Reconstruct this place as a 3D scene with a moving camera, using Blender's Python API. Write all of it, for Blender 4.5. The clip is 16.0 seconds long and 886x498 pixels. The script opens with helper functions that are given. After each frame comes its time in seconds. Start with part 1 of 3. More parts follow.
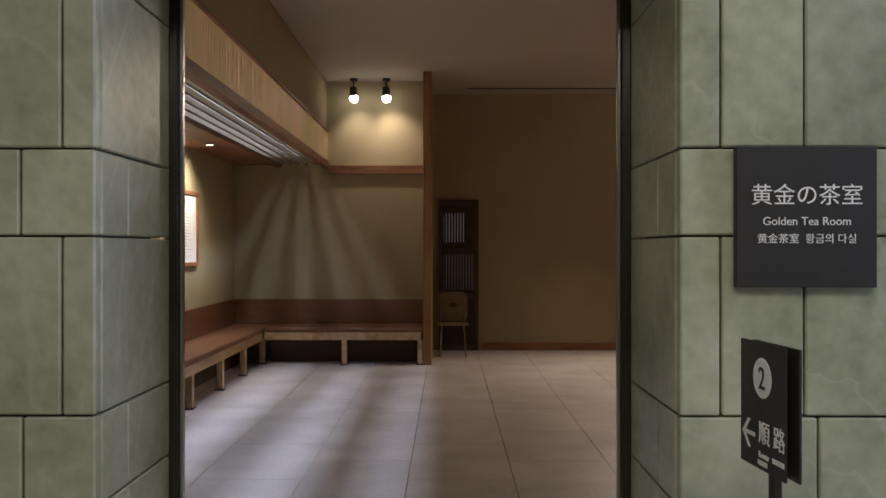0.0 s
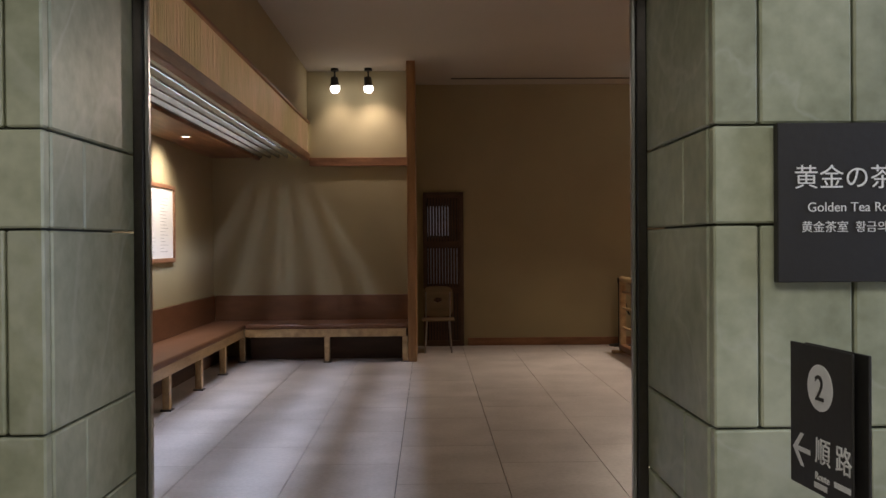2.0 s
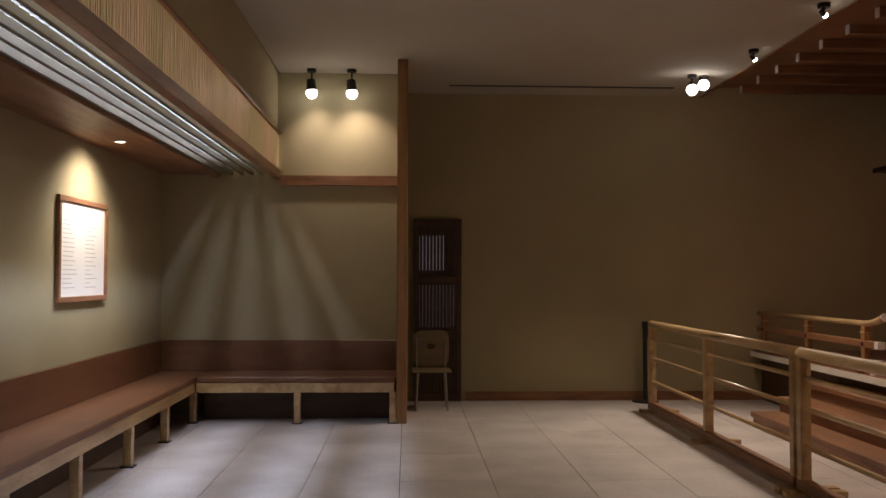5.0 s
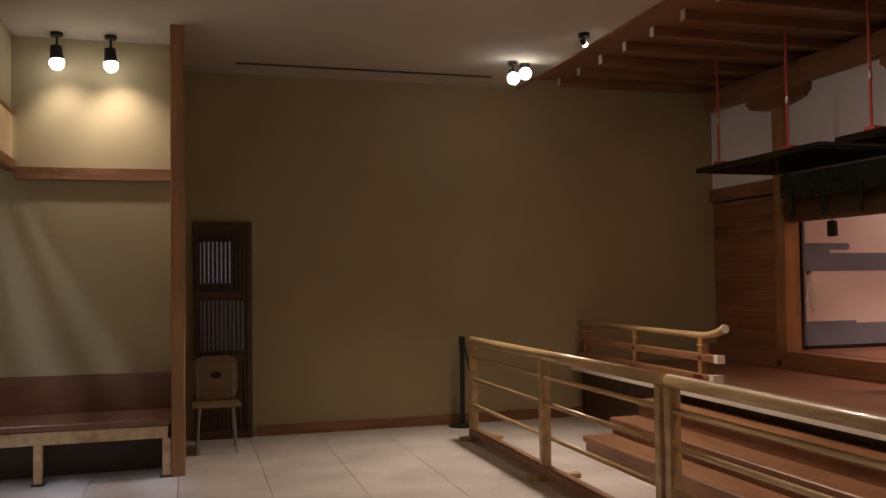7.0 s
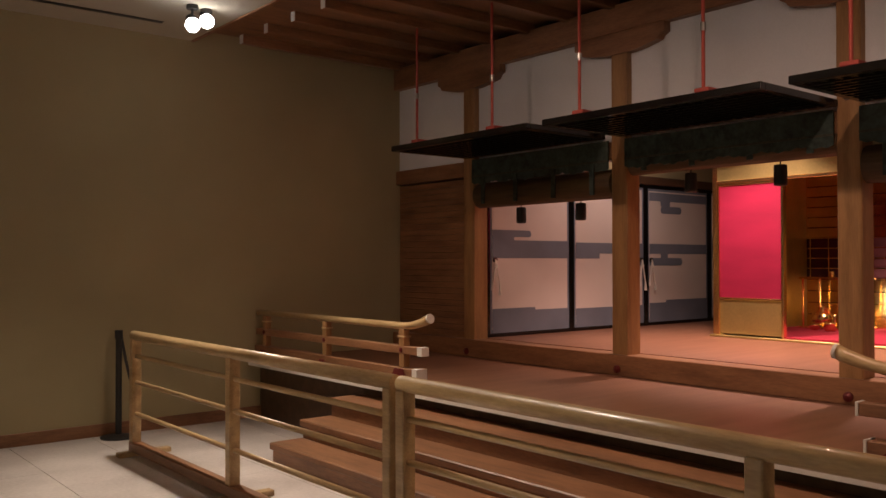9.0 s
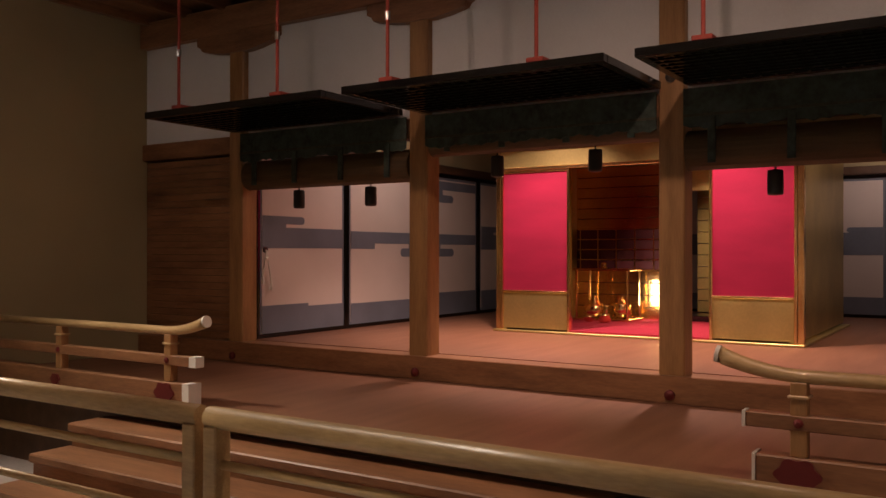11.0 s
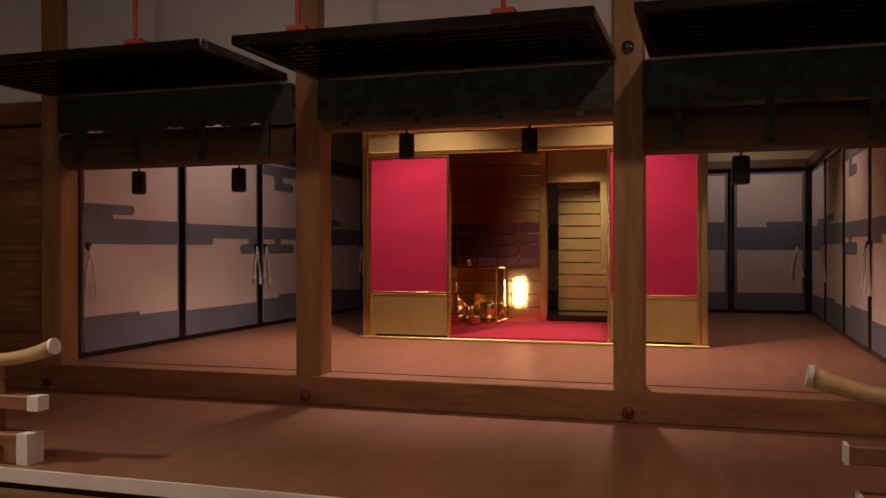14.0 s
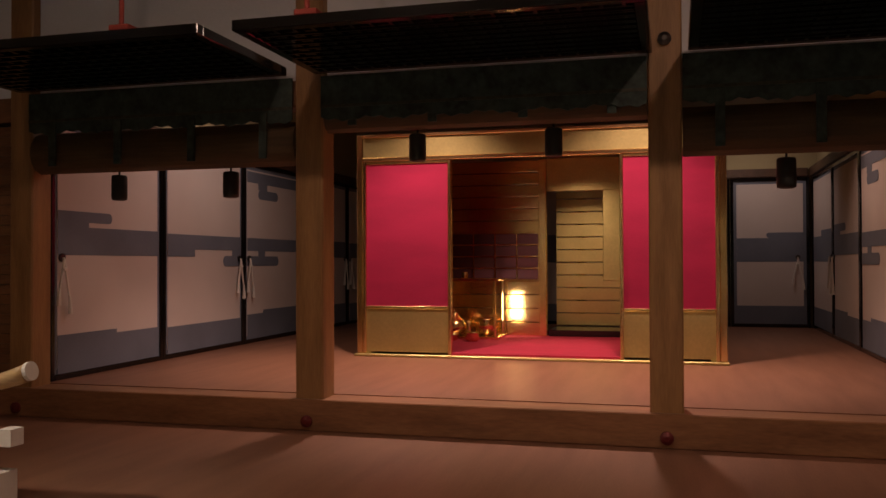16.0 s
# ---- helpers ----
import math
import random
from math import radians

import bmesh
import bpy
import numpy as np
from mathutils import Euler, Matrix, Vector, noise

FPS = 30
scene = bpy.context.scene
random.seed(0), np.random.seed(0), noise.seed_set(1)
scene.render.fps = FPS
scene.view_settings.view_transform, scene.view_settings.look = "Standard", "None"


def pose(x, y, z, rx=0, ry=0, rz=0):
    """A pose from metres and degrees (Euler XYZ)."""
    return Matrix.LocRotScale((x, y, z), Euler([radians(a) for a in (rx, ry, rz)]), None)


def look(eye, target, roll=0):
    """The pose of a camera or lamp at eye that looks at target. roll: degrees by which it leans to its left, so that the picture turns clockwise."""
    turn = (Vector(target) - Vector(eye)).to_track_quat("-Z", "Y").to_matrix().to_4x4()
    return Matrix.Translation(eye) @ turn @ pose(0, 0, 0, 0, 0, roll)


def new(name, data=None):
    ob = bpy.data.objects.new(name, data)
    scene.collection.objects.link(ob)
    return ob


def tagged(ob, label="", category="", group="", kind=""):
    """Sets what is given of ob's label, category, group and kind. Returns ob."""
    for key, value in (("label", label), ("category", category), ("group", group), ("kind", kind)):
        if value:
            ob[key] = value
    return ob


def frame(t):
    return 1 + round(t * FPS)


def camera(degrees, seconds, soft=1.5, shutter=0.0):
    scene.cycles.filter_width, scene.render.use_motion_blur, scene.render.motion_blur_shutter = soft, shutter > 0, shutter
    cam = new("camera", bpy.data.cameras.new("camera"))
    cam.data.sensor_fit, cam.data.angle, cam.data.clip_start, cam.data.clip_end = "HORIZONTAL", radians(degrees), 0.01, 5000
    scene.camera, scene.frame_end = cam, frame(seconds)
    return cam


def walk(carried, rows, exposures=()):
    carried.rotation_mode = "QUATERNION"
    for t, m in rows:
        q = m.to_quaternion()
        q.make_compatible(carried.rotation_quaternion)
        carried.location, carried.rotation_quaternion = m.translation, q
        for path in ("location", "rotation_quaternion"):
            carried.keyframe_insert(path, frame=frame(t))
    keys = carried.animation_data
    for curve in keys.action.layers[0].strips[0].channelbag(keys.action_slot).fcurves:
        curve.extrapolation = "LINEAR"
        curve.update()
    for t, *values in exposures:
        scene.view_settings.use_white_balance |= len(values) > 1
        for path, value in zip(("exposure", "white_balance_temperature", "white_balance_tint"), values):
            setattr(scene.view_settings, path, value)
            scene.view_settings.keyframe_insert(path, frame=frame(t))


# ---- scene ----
cam = camera(54.0, 16.0)
EXPO = [(0.0, 0.05), (5.5, 0.2), (7.0, 0.45), (9.0, 0.55), (10.0, 0.45), (12.5, 0.05), (16.0, -0.25)]
PATH = [
    (0, (0.2, 0.533, 1.332), (0.19, 2.533, 1.332), 0.0),
    (0.5, (0.196, 0.533, 1.332), (0.208, 2.533, 1.315), 0.0),
    (1, (0.182, 0.569, 1.33), (0.216, 2.568, 1.305), -0.1),
    (1.5, (0.165, 0.646, 1.328), (0.212, 2.645, 1.304), -0.2),
    (2, (0.16, 0.766, 1.329), (0.193, 2.766, 1.315), -0.4),
    (2.5, (0.154, 0.907, 1.332), (0.161, 2.907, 1.332), -0.7),
    (3, (0.124, 1.043, 1.305), (0.134, 3.043, 1.331), 1.1),
    (5.5, (-0.004, 2.909, 1.385), (0.134, 4.903, 1.449), -0.7),
    (6, (-0.015, 3.296, 1.431), (0.239, 5.278, 1.495), -0.8),
    (6.5, (0.013, 3.554, 1.37), (0.414, 5.512, 1.454), -0.9),
    (7, (0.052, 3.731, 1.43), (0.613, 5.65, 1.499), -0.8),
    (7.5, (-0.008, 3.926, 1.442), (0.744, 5.778, 1.504), -0.7),
    (8, (-0.024, 4.177, 1.431), (0.918, 5.941, 1.485), -0.4),
    (8.5, (0.074, 4.413, 1.406), (1.181, 6.078, 1.454), -0.4),
    (9, (0.166, 4.693, 1.419), (1.431, 6.242, 1.449), -0.1),
    (9.5, (0.245, 4.969, 1.423), (1.656, 6.386, 1.435), 0.1),
    (10, (0.329, 5.186, 1.417), (1.851, 6.483, 1.423), 0.1),
    (12.5, (0.718, 6.336, 1.421), (2.554, 7.129, 1.433), 0.0),
    (13, (0.808, 6.54, 1.432), (2.677, 7.25, 1.439), 0.0),
    (13.5, (0.904, 6.699, 1.431), (2.797, 7.345, 1.433), -0.0),
    (14, (0.982, 6.851, 1.426), (2.893, 7.441, 1.423), -0.1),
    (14.5, (1.062, 6.996, 1.418), (2.985, 7.543, 1.412), -0.2),
    (15, (1.152, 7.108, 1.415), (3.082, 7.632, 1.406), -0.3),
    (15.5, (1.246, 7.172, 1.415), (3.177, 7.692, 1.418), -0.3),
    (16, (1.309, 7.213, 1.408), (3.241, 7.729, 1.437), -0.2),
]
walk(cam, [(t, look(eye, target, roll)) for t, eye, target, roll in PATH], EXPO)

# ---- world and lights ----
world = bpy.data.worlds.new("world")
scene.world = world
world.use_nodes = True
world.node_tree.nodes["Background"].inputs[0].default_value = (0.010, 0.008, 0.006, 1)
world.node_tree.nodes["Background"].inputs[1].default_value = 0.3


def lamp(kind, name, m, watts, colour, size=0.1, size_y=None, spot=60, blend=0.6, spread=180):
    d = bpy.data.lights.new(name, kind)
    d.energy, d.color = watts, colour
    if kind == "AREA":
        d.shape, d.size, d.size_y = "RECTANGLE", size, size_y or size
        d.spread = radians(spread)
    else:
        d.shadow_soft_size = size
    if kind == "SPOT":
        d.spot_size, d.spot_blend = radians(spot), blend
    o = new(name, d)
    o.matrix_world = m
    return o


WARM = (1.0, 0.65, 0.49)
HALO = (1.0, 0.82, 0.66)
COOL = (0.67, 0.75, 1.0)
DECK, INNER, CEIL, BACK = 0.54, 0.705, 3.37, 12.0
LEFT, ALC = -2.39, 11.1
# hall in front of the doorway
lamp("AREA", "hall_light", pose(0.4, 0.7, 2.62), 27, (1.0, 0.95, 0.84), 1.8, 1.0)
# added cool fill from the right for the bluish left jamb; no window is built
lamp("AREA", "hall_cool_fill", pose(3.4, 1.75, 1.7, 0, 90, 0), 36, (0.56, 0.67, 1.0), 1.6, 0.9)
# daylight tubes above the grille of the waiting alcove
lamp("AREA", "grille_light", pose(-1.56, 6.6, 2.76), 118, COOL, 0.06, 7.2, spread=150)
# downlight over the notice
lamp("SPOT", "notice_light", look((-1.96, 9.0, 2.3), (-2.39, 9.0, 1.46)), 66, (1.0, 0.88, 0.78), 0.05, spot=125, blend=1)
# track spots on the alcove wall
for xx, w in ((-0.92, 14), (-0.53, 20)):
    lamp("SPOT", "wall_spot", look((xx, 10.78, 3.10), (xx + 0.10, 11.1, 2.55)), w, (1.0, 0.82, 0.74), 0.04, spot=95, blend=1)
# track spots by the eaves
lamp("SPOT", "eave_spot", look((2.84, 10.90, 3.14), (1.7, 8.6, 0)), 185, HALO, 0.05, spot=124, blend=1)
lamp("SPOT", "eave_spot", look((2.97, 10.92, 3.19), (2.3, 9.4, 0.0)), 85, HALO, 0.05, spot=108, blend=1)
for yy, w in ((8.7, 36), (6.6, 54), (4.7, 46)):
    lamp("SPOT", "eave_spot", look((3.12, yy, 3.25), (4.6, yy + 0.5, DECK)), w, WARM, 0.05, spot=140, blend=1)
# lights inside the inner room
for yy in (9.0, 7.45):
    lamp("SPOT", "inner_spot", look((6.72, yy, 2.88), (6.98, 8.2 + (yy - 8.2) * 0.9, INNER)), 245, (1.0, 0.64, 0.52), 0.05, spot=108, blend=0.8)
lamp("SPOT", "inner_spot", look((7.2, 9.6, 2.85), (7.4, 10.75, 1.1)), 36, (1.0, 0.72, 0.62), 0.08, spot=150, blend=1)
lamp("SPOT", "inner_spot", look((10.2, 6.6, 2.85), (10.9, 6.4, INNER + 0.5)), 20, (1.0, 0.72, 0.62), 0.06, spot=150, blend=1)
lamp("SPOT", "inner_spot", look((8.2, 6.4, 2.85), (8.1, 6.3, INNER)), 46, (1.0, 0.62, 0.48), 0.06, spot=110, blend=1)
lamp("SPOT", "tea_light", look((7.8, 8.2, 2.26), (8.9, 7.9, INNER)), 85, (1.0, 0.66, 0.46), 0.05, spot=95, blend=1)
# added unseen panel, imitates a spotlight's reflection on the gold boards behind the stand
lamp("AREA", "board_reflection_fill", pose(8.84, 8.64, 1.0, 0, -90, 0), 1.8, (1.0, 0.80, 0.58), 0.24, 0.10)


# ---- materials ----
def material(name, colour, rough=0.6, metal=0.0, vary=0.12, scale=3.0, grain=60.0, bump=0.15, stretch=(1, 1, 1), second=None,
             per_piece=0.0, emit=0.0, coat=0.0):
    m = bpy.data.materials.new(name)
    m.use_nodes = True
    t = m.node_tree
    n, l = t.nodes, t.links
    b = n["Principled BSDF"]
    b.inputs["Roughness"].default_value, b.inputs["Metallic"].default_value = rough, metal
    b.inputs["Coat Weight"].default_value = coat
    tc, mp = n.new("ShaderNodeTexCoord"), n.new("ShaderNodeMapping")
    geo = n.new("ShaderNodeNewGeometry")
    mp.inputs["Scale"].default_value = stretch
    l.new(geo.outputs["Position"], mp.inputs["Vector"])
    big, fine = n.new("ShaderNodeTexNoise"), n.new("ShaderNodeTexNoise")
    big.inputs["Scale"].default_value, fine.inputs["Scale"].default_value = scale, grain
    big.inputs["Detail"].default_value, fine.inputs["Detail"].default_value = 5, 4
    l.new(mp.outputs[0], big.inputs["Vector"])
    l.new(mp.outputs[0], fine.inputs["Vector"])
    add = n.new("ShaderNodeMath")
    add.operation = "MULTIPLY_ADD"
    l.new(fine.outputs["Fac"], add.inputs[0])
    add.inputs[1].default_value = 0.45
    l.new(big.outputs["Fac"], add.inputs[2])
    ramp = n.new("ShaderNodeValToRGB")
    lo = [c * (1 - vary) for c in colour]
    hi = [min(1, c * (1 + vary)) for c in (second or colour)]
    ramp.color_ramp.elements[0].position, ramp.color_ramp.elements[1].position = 0.50, 0.95
    ramp.color_ramp.elements[0].color, ramp.color_ramp.elements[1].color = (*lo, 1), (*hi, 1)
    l.new(add.outputs[0], ramp.inputs[0])
    out = ramp.outputs[0]
    if per_piece:
        info, hsv, mr = n.new("ShaderNodeObjectInfo"), n.new("ShaderNodeHueSaturation"), n.new("ShaderNodeMapRange")
        mr.inputs[3].default_value, mr.inputs[4].default_value = 1 - per_piece, 1 + per_piece
        l.new(info.outputs["Random"], mr.inputs[0])
        l.new(mr.outputs[0], hsv.inputs["Value"])
        l.new(out, hsv.inputs["Color"])
        out = hsv.outputs[0]
    l.new(out, b.inputs["Base Color"])
    bp = n.new("ShaderNodeBump")
    bp.inputs["Strength"].default_value, bp.inputs["Distance"].default_value = bump, 0.004
    l.new(fine.outputs["Fac"], bp.inputs["Height"])
    l.new(bp.outputs[0], b.inputs["Normal"])
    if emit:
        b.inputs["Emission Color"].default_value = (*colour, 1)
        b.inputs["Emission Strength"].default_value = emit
    return m


def veined_stone():
    m = material("green_stone", (0.30, 0.325, 0.215), 0.38, 0, 0.18, 2.2, 26, 0.12, (1, 1, 1), (0.43, 0.445, 0.325), per_piece=0.10)
    t = m.node_tree
    n, l = t.nodes, t.links
    b = n["Principled BSDF"]
    src = b.inputs["Base Color"].links[0].from_socket
    geo, wave, ramp, mix = (n.new(k) for k in ("ShaderNodeNewGeometry", "ShaderNodeTexNoise", "ShaderNodeValToRGB", "ShaderNodeMix"))
    wave.inputs["Scale"].default_value, wave.inputs["Detail"].default_value, wave.inputs["Distortion"].default_value = 1.1, 5, 1.2
    l.new(geo.outputs["Position"], wave.inputs["Vector"])
    e = ramp.color_ramp.elements
    e[0].position, e[1].position = 0.485, 0.515
    e[0].color = e[1].color = (0, 0, 0, 1)
    v = ramp.color_ramp.elements.new(0.5)
    v.color = (0.30, 0.30, 0.30, 1)
    mix.data_type = "RGBA"
    l.new(wave.outputs["Fac"], ramp.inputs[0])
    l.new(ramp.outputs[0], mix.inputs[0])
    l.new(src, mix.inputs[6])
    mix.inputs[7].default_value = (0.55, 0.57, 0.48, 1)
    l.new(mix.outputs[2], b.inputs["Base Color"])
    return m


STONE = veined_stone()
MORTAR = material("joint", (0.07, 0.075, 0.06), 0.9)
PLASTER = material("clay_plaster", (0.385, 0.325, 0.185), 0.92, 0, 0.07, 1.2, 160, 0.35)
CEILING = material("ceiling_plaster", (0.46, 0.42, 0.33), 0.9, 0, 0.05, 0.8, 120, 0.2)
WHITE = material("white_plaster", (0.77, 0.78, 0.82), 0.9, 0, 0.06, 1.4, 90, 0.2)
TILE = material("stone_floor", (0.50, 0.45, 0.42), 0.42, 0, 0.10, 2.0, 40, 0.06, (1, 1, 1), (0.60, 0.55, 0.52), per_piece=0.05)
WOOD = material("cedar", (0.215, 0.098, 0.046), 0.45, 0, 0.22, 2.0, 18, 0.15, (6, 1, 6), (0.28, 0.135, 0.065), per_piece=0.08)
WOODX = material("cedar_across", (0.215, 0.098, 0.046), 0.45, 0, 0.22, 2.0, 18, 0.15, (1, 6, 6), (0.28, 0.135, 0.065), per_piece=0.08)
WOODZ = material("cedar_upright", (0.29, 0.148, 0.058), 0.45, 0, 0.16, 2.0, 18, 0.15, (7, 7, 0.8), (0.36, 0.195, 0.08), per_piece=0.05)
BENCHWOOD = material("bench_cedar", (0.155, 0.066, 0.030), 0.40, 0, 0.06, 2.0, 18, 0.12, (2, 2, 8), (0.185, 0.082, 0.038))
PALE = material("cypress", (0.42, 0.27, 0.12), 0.35, 0, 0.18, 2.0, 20, 0.1, (6, 1, 6), (0.52, 0.36, 0.18), per_piece=0.06, coat=0.25)
FLOORWOOD = material("stage_floor", (0.205, 0.092, 0.053), 0.46, 0, 0.10, 1.5, 22, 0.08, (1, 7, 1), (0.235, 0.112, 0.065))
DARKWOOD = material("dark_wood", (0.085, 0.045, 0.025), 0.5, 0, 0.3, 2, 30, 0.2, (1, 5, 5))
LACQUER = material("black_lacquer", (0.006, 0.005, 0.005), 0.13, 0, 0.3, 3, 40, 0.03)
PAPER = material("fusuma_paper", (0.66, 0.58, 0.54), 0.8, 0, 0.05, 2, 120, 0.1)
CLOUD = material("blue_grey_paper", (0.16, 0.18, 0.23), 0.75, 0, 0.12, 3, 90, 0.1)
GOLD = material("gold_leaf", (0.84, 0.60, 0.29), 0.20, 1.0, 0.12, 5, 70, 0.12, per_piece=0.05)
GOLDDULL = material("gold_panel", (0.56, 0.46, 0.19), 0.36, 0.85, 0.14, 3, 50, 0.15)
RED = material("crimson_gauze", (0.25, 0.013, 0.045), 0.75, 0, 0.14, 4, 220, 0.3, (1, 0.4, 1.5))
RED.node_tree.nodes["Principled BSDF"].inputs["Specular IOR Level"].default_value = 0.12
DARKRED = material("dark_crimson_paper", (0.055, 0.007, 0.016), 0.6, 0, 0.15, 4, 120, 0.1)
CARPET = material("crimson_felt", (0.34, 0.012, 0.04), 0.95, 0, 0.15, 6, 300, 0.5)
CORD = material("red_cord", (0.32, 0.05, 0.035), 0.7)
BOSS = material("dark_red_metal", (0.15, 0.02, 0.02), 0.45, 0.3)
STEEL = material("brushed_steel", (0.42, 0.41, 0.40), 0.28, 1.0, 0.1, 4, 80, 0.05)
DARKSTEEL = material("dark_metal", (0.10, 0.09, 0.085), 0.30, 1.0, 0.2, 4, 60, 0.05)
BLACK = material("black_paint", (0.014, 0.013, 0.012), 0.5)
SIGN = material("sign_face", (0.022, 0.020, 0.018), 0.55)
LETTER = material("white_letters", (0.80, 0.80, 0.78), 0.6)
SHEET = material("notice_paper", (0.82, 0.80, 0.76), 0.7, 0, 0.02)
INK = material("print", (0.45, 0.43, 0.41), 0.7)
# brightened, green to pink: the backlit tints of the screen put into the strips' colour
BAMBOO = material("bamboo", (0.52, 0.50, 0.28), 0.45, 0, 0.15, 1.6, 30, 0.1, (1, 1, 0.2), (0.66, 0.50, 0.44))
LOUVRE = material("pale_louvre", (0.095, 0.095, 0.075), 0.5, 0, 0.15, 3, 30, 0.05)
SLAT = material("grille_slat", (0.15, 0.125, 0.085), 0.5, 0, 0.2, 3, 30, 0.1)
GREEN = material("green_brocade", (0.016, 0.026, 0.022), 0.65, 0, 0.5, 14, 40, 0.2, (1, 1, 1), (0.035, 0.055, 0.045))
GOLDTHREAD = material("woven_band", (0.045, 0.042, 0.026), 0.6, 0, 0.5, 20, 60, 0.2)
ROLL = material("rolled_blind", (0.10, 0.060, 0.028), 0.6, 0, 0.3, 3, 60, 0.4, (1, 1, 12))
PLY = material("plywood", (0.21, 0.15, 0.08), 0.4, 0, 0.15, 3, 30, 0.1, (1, 1, 5))
# emission stands in for backlight through the screen's paper; the sheet is no lamp
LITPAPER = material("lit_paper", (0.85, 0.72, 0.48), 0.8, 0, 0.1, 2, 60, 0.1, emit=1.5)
DOWNGLASS = material("downlight_glass", (1.0, 0.90, 0.78), 0.3, emit=3)
BULB = material("lamp_glass", (1.0, 0.93, 0.90), 0.3, emit=8)
DIMGAP = material("dim_daylit_gap", (0.55, 0.62, 0.75), 0.5, emit=0.012)
DAYLIGHT = material("daylit_gap", (0.75, 0.80, 0.95), 0.5, emit=0.05)
WHITEEND = material("white_end_paint", (0.74, 0.70, 0.64), 0.7, 0, 0.08)


# ---- mesh helpers ----
def box(bm, x0, x1, y0, y1, z0, z1, bevel=0.0):
    x0, x1 = min(x0, x1), max(x0, x1)
    y0, y1 = min(y0, y1), max(y0, y1)
    vs = [bm.verts.new((x, y, z)) for z in (z0, z1) for y in (y0, y1) for x in (x0, x1)]
    fs = [bm.faces.new([vs[i] for i in q]) for q in ((0, 2, 3, 1), (4, 5, 7, 6), (0, 1, 5, 4), (2, 6, 7, 3), (0, 4, 6, 2), (1, 3, 7, 5))]
    if bevel:
        es = {e for f in fs for e in f.edges}
        bmesh.ops.bevel(bm, geom=list(es), offset=bevel, segments=1, affect="EDGES")
    return bm


def rod(bm, a, b, r0, r1=None, seg=12):
    a, b = Vector(a), Vector(b)
    r1 = r0 if r1 is None else r1
    m = Matrix.Translation((a + b) / 2) @ (b - a).to_track_quat("Z", "Y").to_matrix().to_4x4()
    bmesh.ops.create_cone(bm, cap_ends=True, segments=seg, radius1=r0, radius2=r1, depth=(b - a).length, matrix=m)
    return bm


def lathe(bm, rings, centre, seg=20):
    prev = None
    for r, z in rings:
        ring = [bm.verts.new((centre[0] + r * math.cos(k * math.tau / seg), centre[1] + r * math.sin(k * math.tau / seg), centre[2] + z)) for k in range(seg)]
        if prev:
            for k in range(seg):
                bm.faces.new((prev[k], prev[(k + 1) % seg], ring[(k + 1) % seg], ring[k]))
        else:
            bm.faces.new(ring[::-1])
        prev = ring
    bm.faces.new(prev)
    return bm


def outline(bm, pts, axis, a, b):
    """A flat outline, pushed from a to b along an axis; the points lie in the other two axes, in order."""
    def at(p, v):
        q = list(p)
        q.insert("xyz".index(axis), v)
        return bm.verts.new(q)
    low, high = [at(p, a) for p in pts], [at(p, b) for p in pts]
    bm.faces.new(low[::-1])
    bm.faces.new(high)
    for i in range(len(pts)):
        j = (i + 1) % len(pts)
        bm.faces.new((low[i], low[j], high[j], high[i]))
    bmesh.ops.recalc_face_normals(bm, faces=bm.faces)
    return bm


def mesh(name, bm, mat, smooth=False):
    me = bpy.data.meshes.new(name)
    bmesh.ops.recalc_face_normals(bm, faces=bm.faces)
    bm.to_mesh(me)
    bm.free()
    me.materials.append(mat)
    if smooth:
        for p in me.polygons:
            p.use_smooth = len(p.vertices) == 4
    return me


def part(name, bm, mat, parent=None, label="", smooth=False):
    o = new(name, mesh(name, bm, mat, smooth))
    o.parent = parent
    return tagged(o, label=label)


def setting(name, bm, mat, label, category):
    return tagged(part(name, bm, mat), label, category, kind="structure")


def thing(name, x, y, z, label, category, group=""):
    o = new(name)
    o.location = (x, y, z)
    o.empty_display_size = 0.1
    return tagged(o, label, category, group)


def B(*a, bevel=0.0):
    return box(bmesh.new(), *a, bevel=bevel)


def R(a, b, r0, r1=None, seg=12):
    return rod(bmesh.new(), a, b, r0, r1, seg)


def writing(name, body, size, m, mat, parent, align="CENTER"):
    c = bpy.data.curves.new(name, "FONT")
    c.body, c.size, c.align_x, c.extrude = body, size, align, 0.0006
    tmp = bpy.data.objects.new(name, c)
    scene.collection.objects.link(tmp)
    me = bpy.data.meshes.new_from_object(tmp.evaluated_get(bpy.context.evaluated_depsgraph_get()))
    bpy.data.objects.remove(tmp)
    me.materials.clear()
    me.materials.append(mat)
    o = new(name, me)
    o.parent = parent
    o.matrix_local = m
    return o


# ---- the shell ----
setting("floor", B(-3.2, 5.2, 2.7, BACK + 0.2, -0.2, -0.012), MORTAR, "dark joints under the pale stone floor", "floor")
setting("hall_floor", B(-3.0, 3.6, -1.6, 2.9, -0.2, -0.004), TILE, "pale stone floor of the hall", "floor")
setting("wall_back", B(-2.6, 14.0, BACK, BACK + 0.2, -0.2, 3.8), PLASTER, "olive brown clay plaster wall", "wall")
setting("wall_left", B(LEFT - 0.2, LEFT, 2.96, BACK, -0.2, 3.7), PLASTER, "olive brown clay plaster wall beside the bench", "wall")
setting("wall_alcove", B(LEFT, -0.07, ALC, BACK - 0.003, 0.0, CEIL), PLASTER, "clay plaster wall behind the corner bench", "wall")
setting("wall_front_left", B(LEFT, -0.66, 2.80, 2.96, -0.1, 3.7), PLASTER, "plaster wall beside the doorway", "wall")
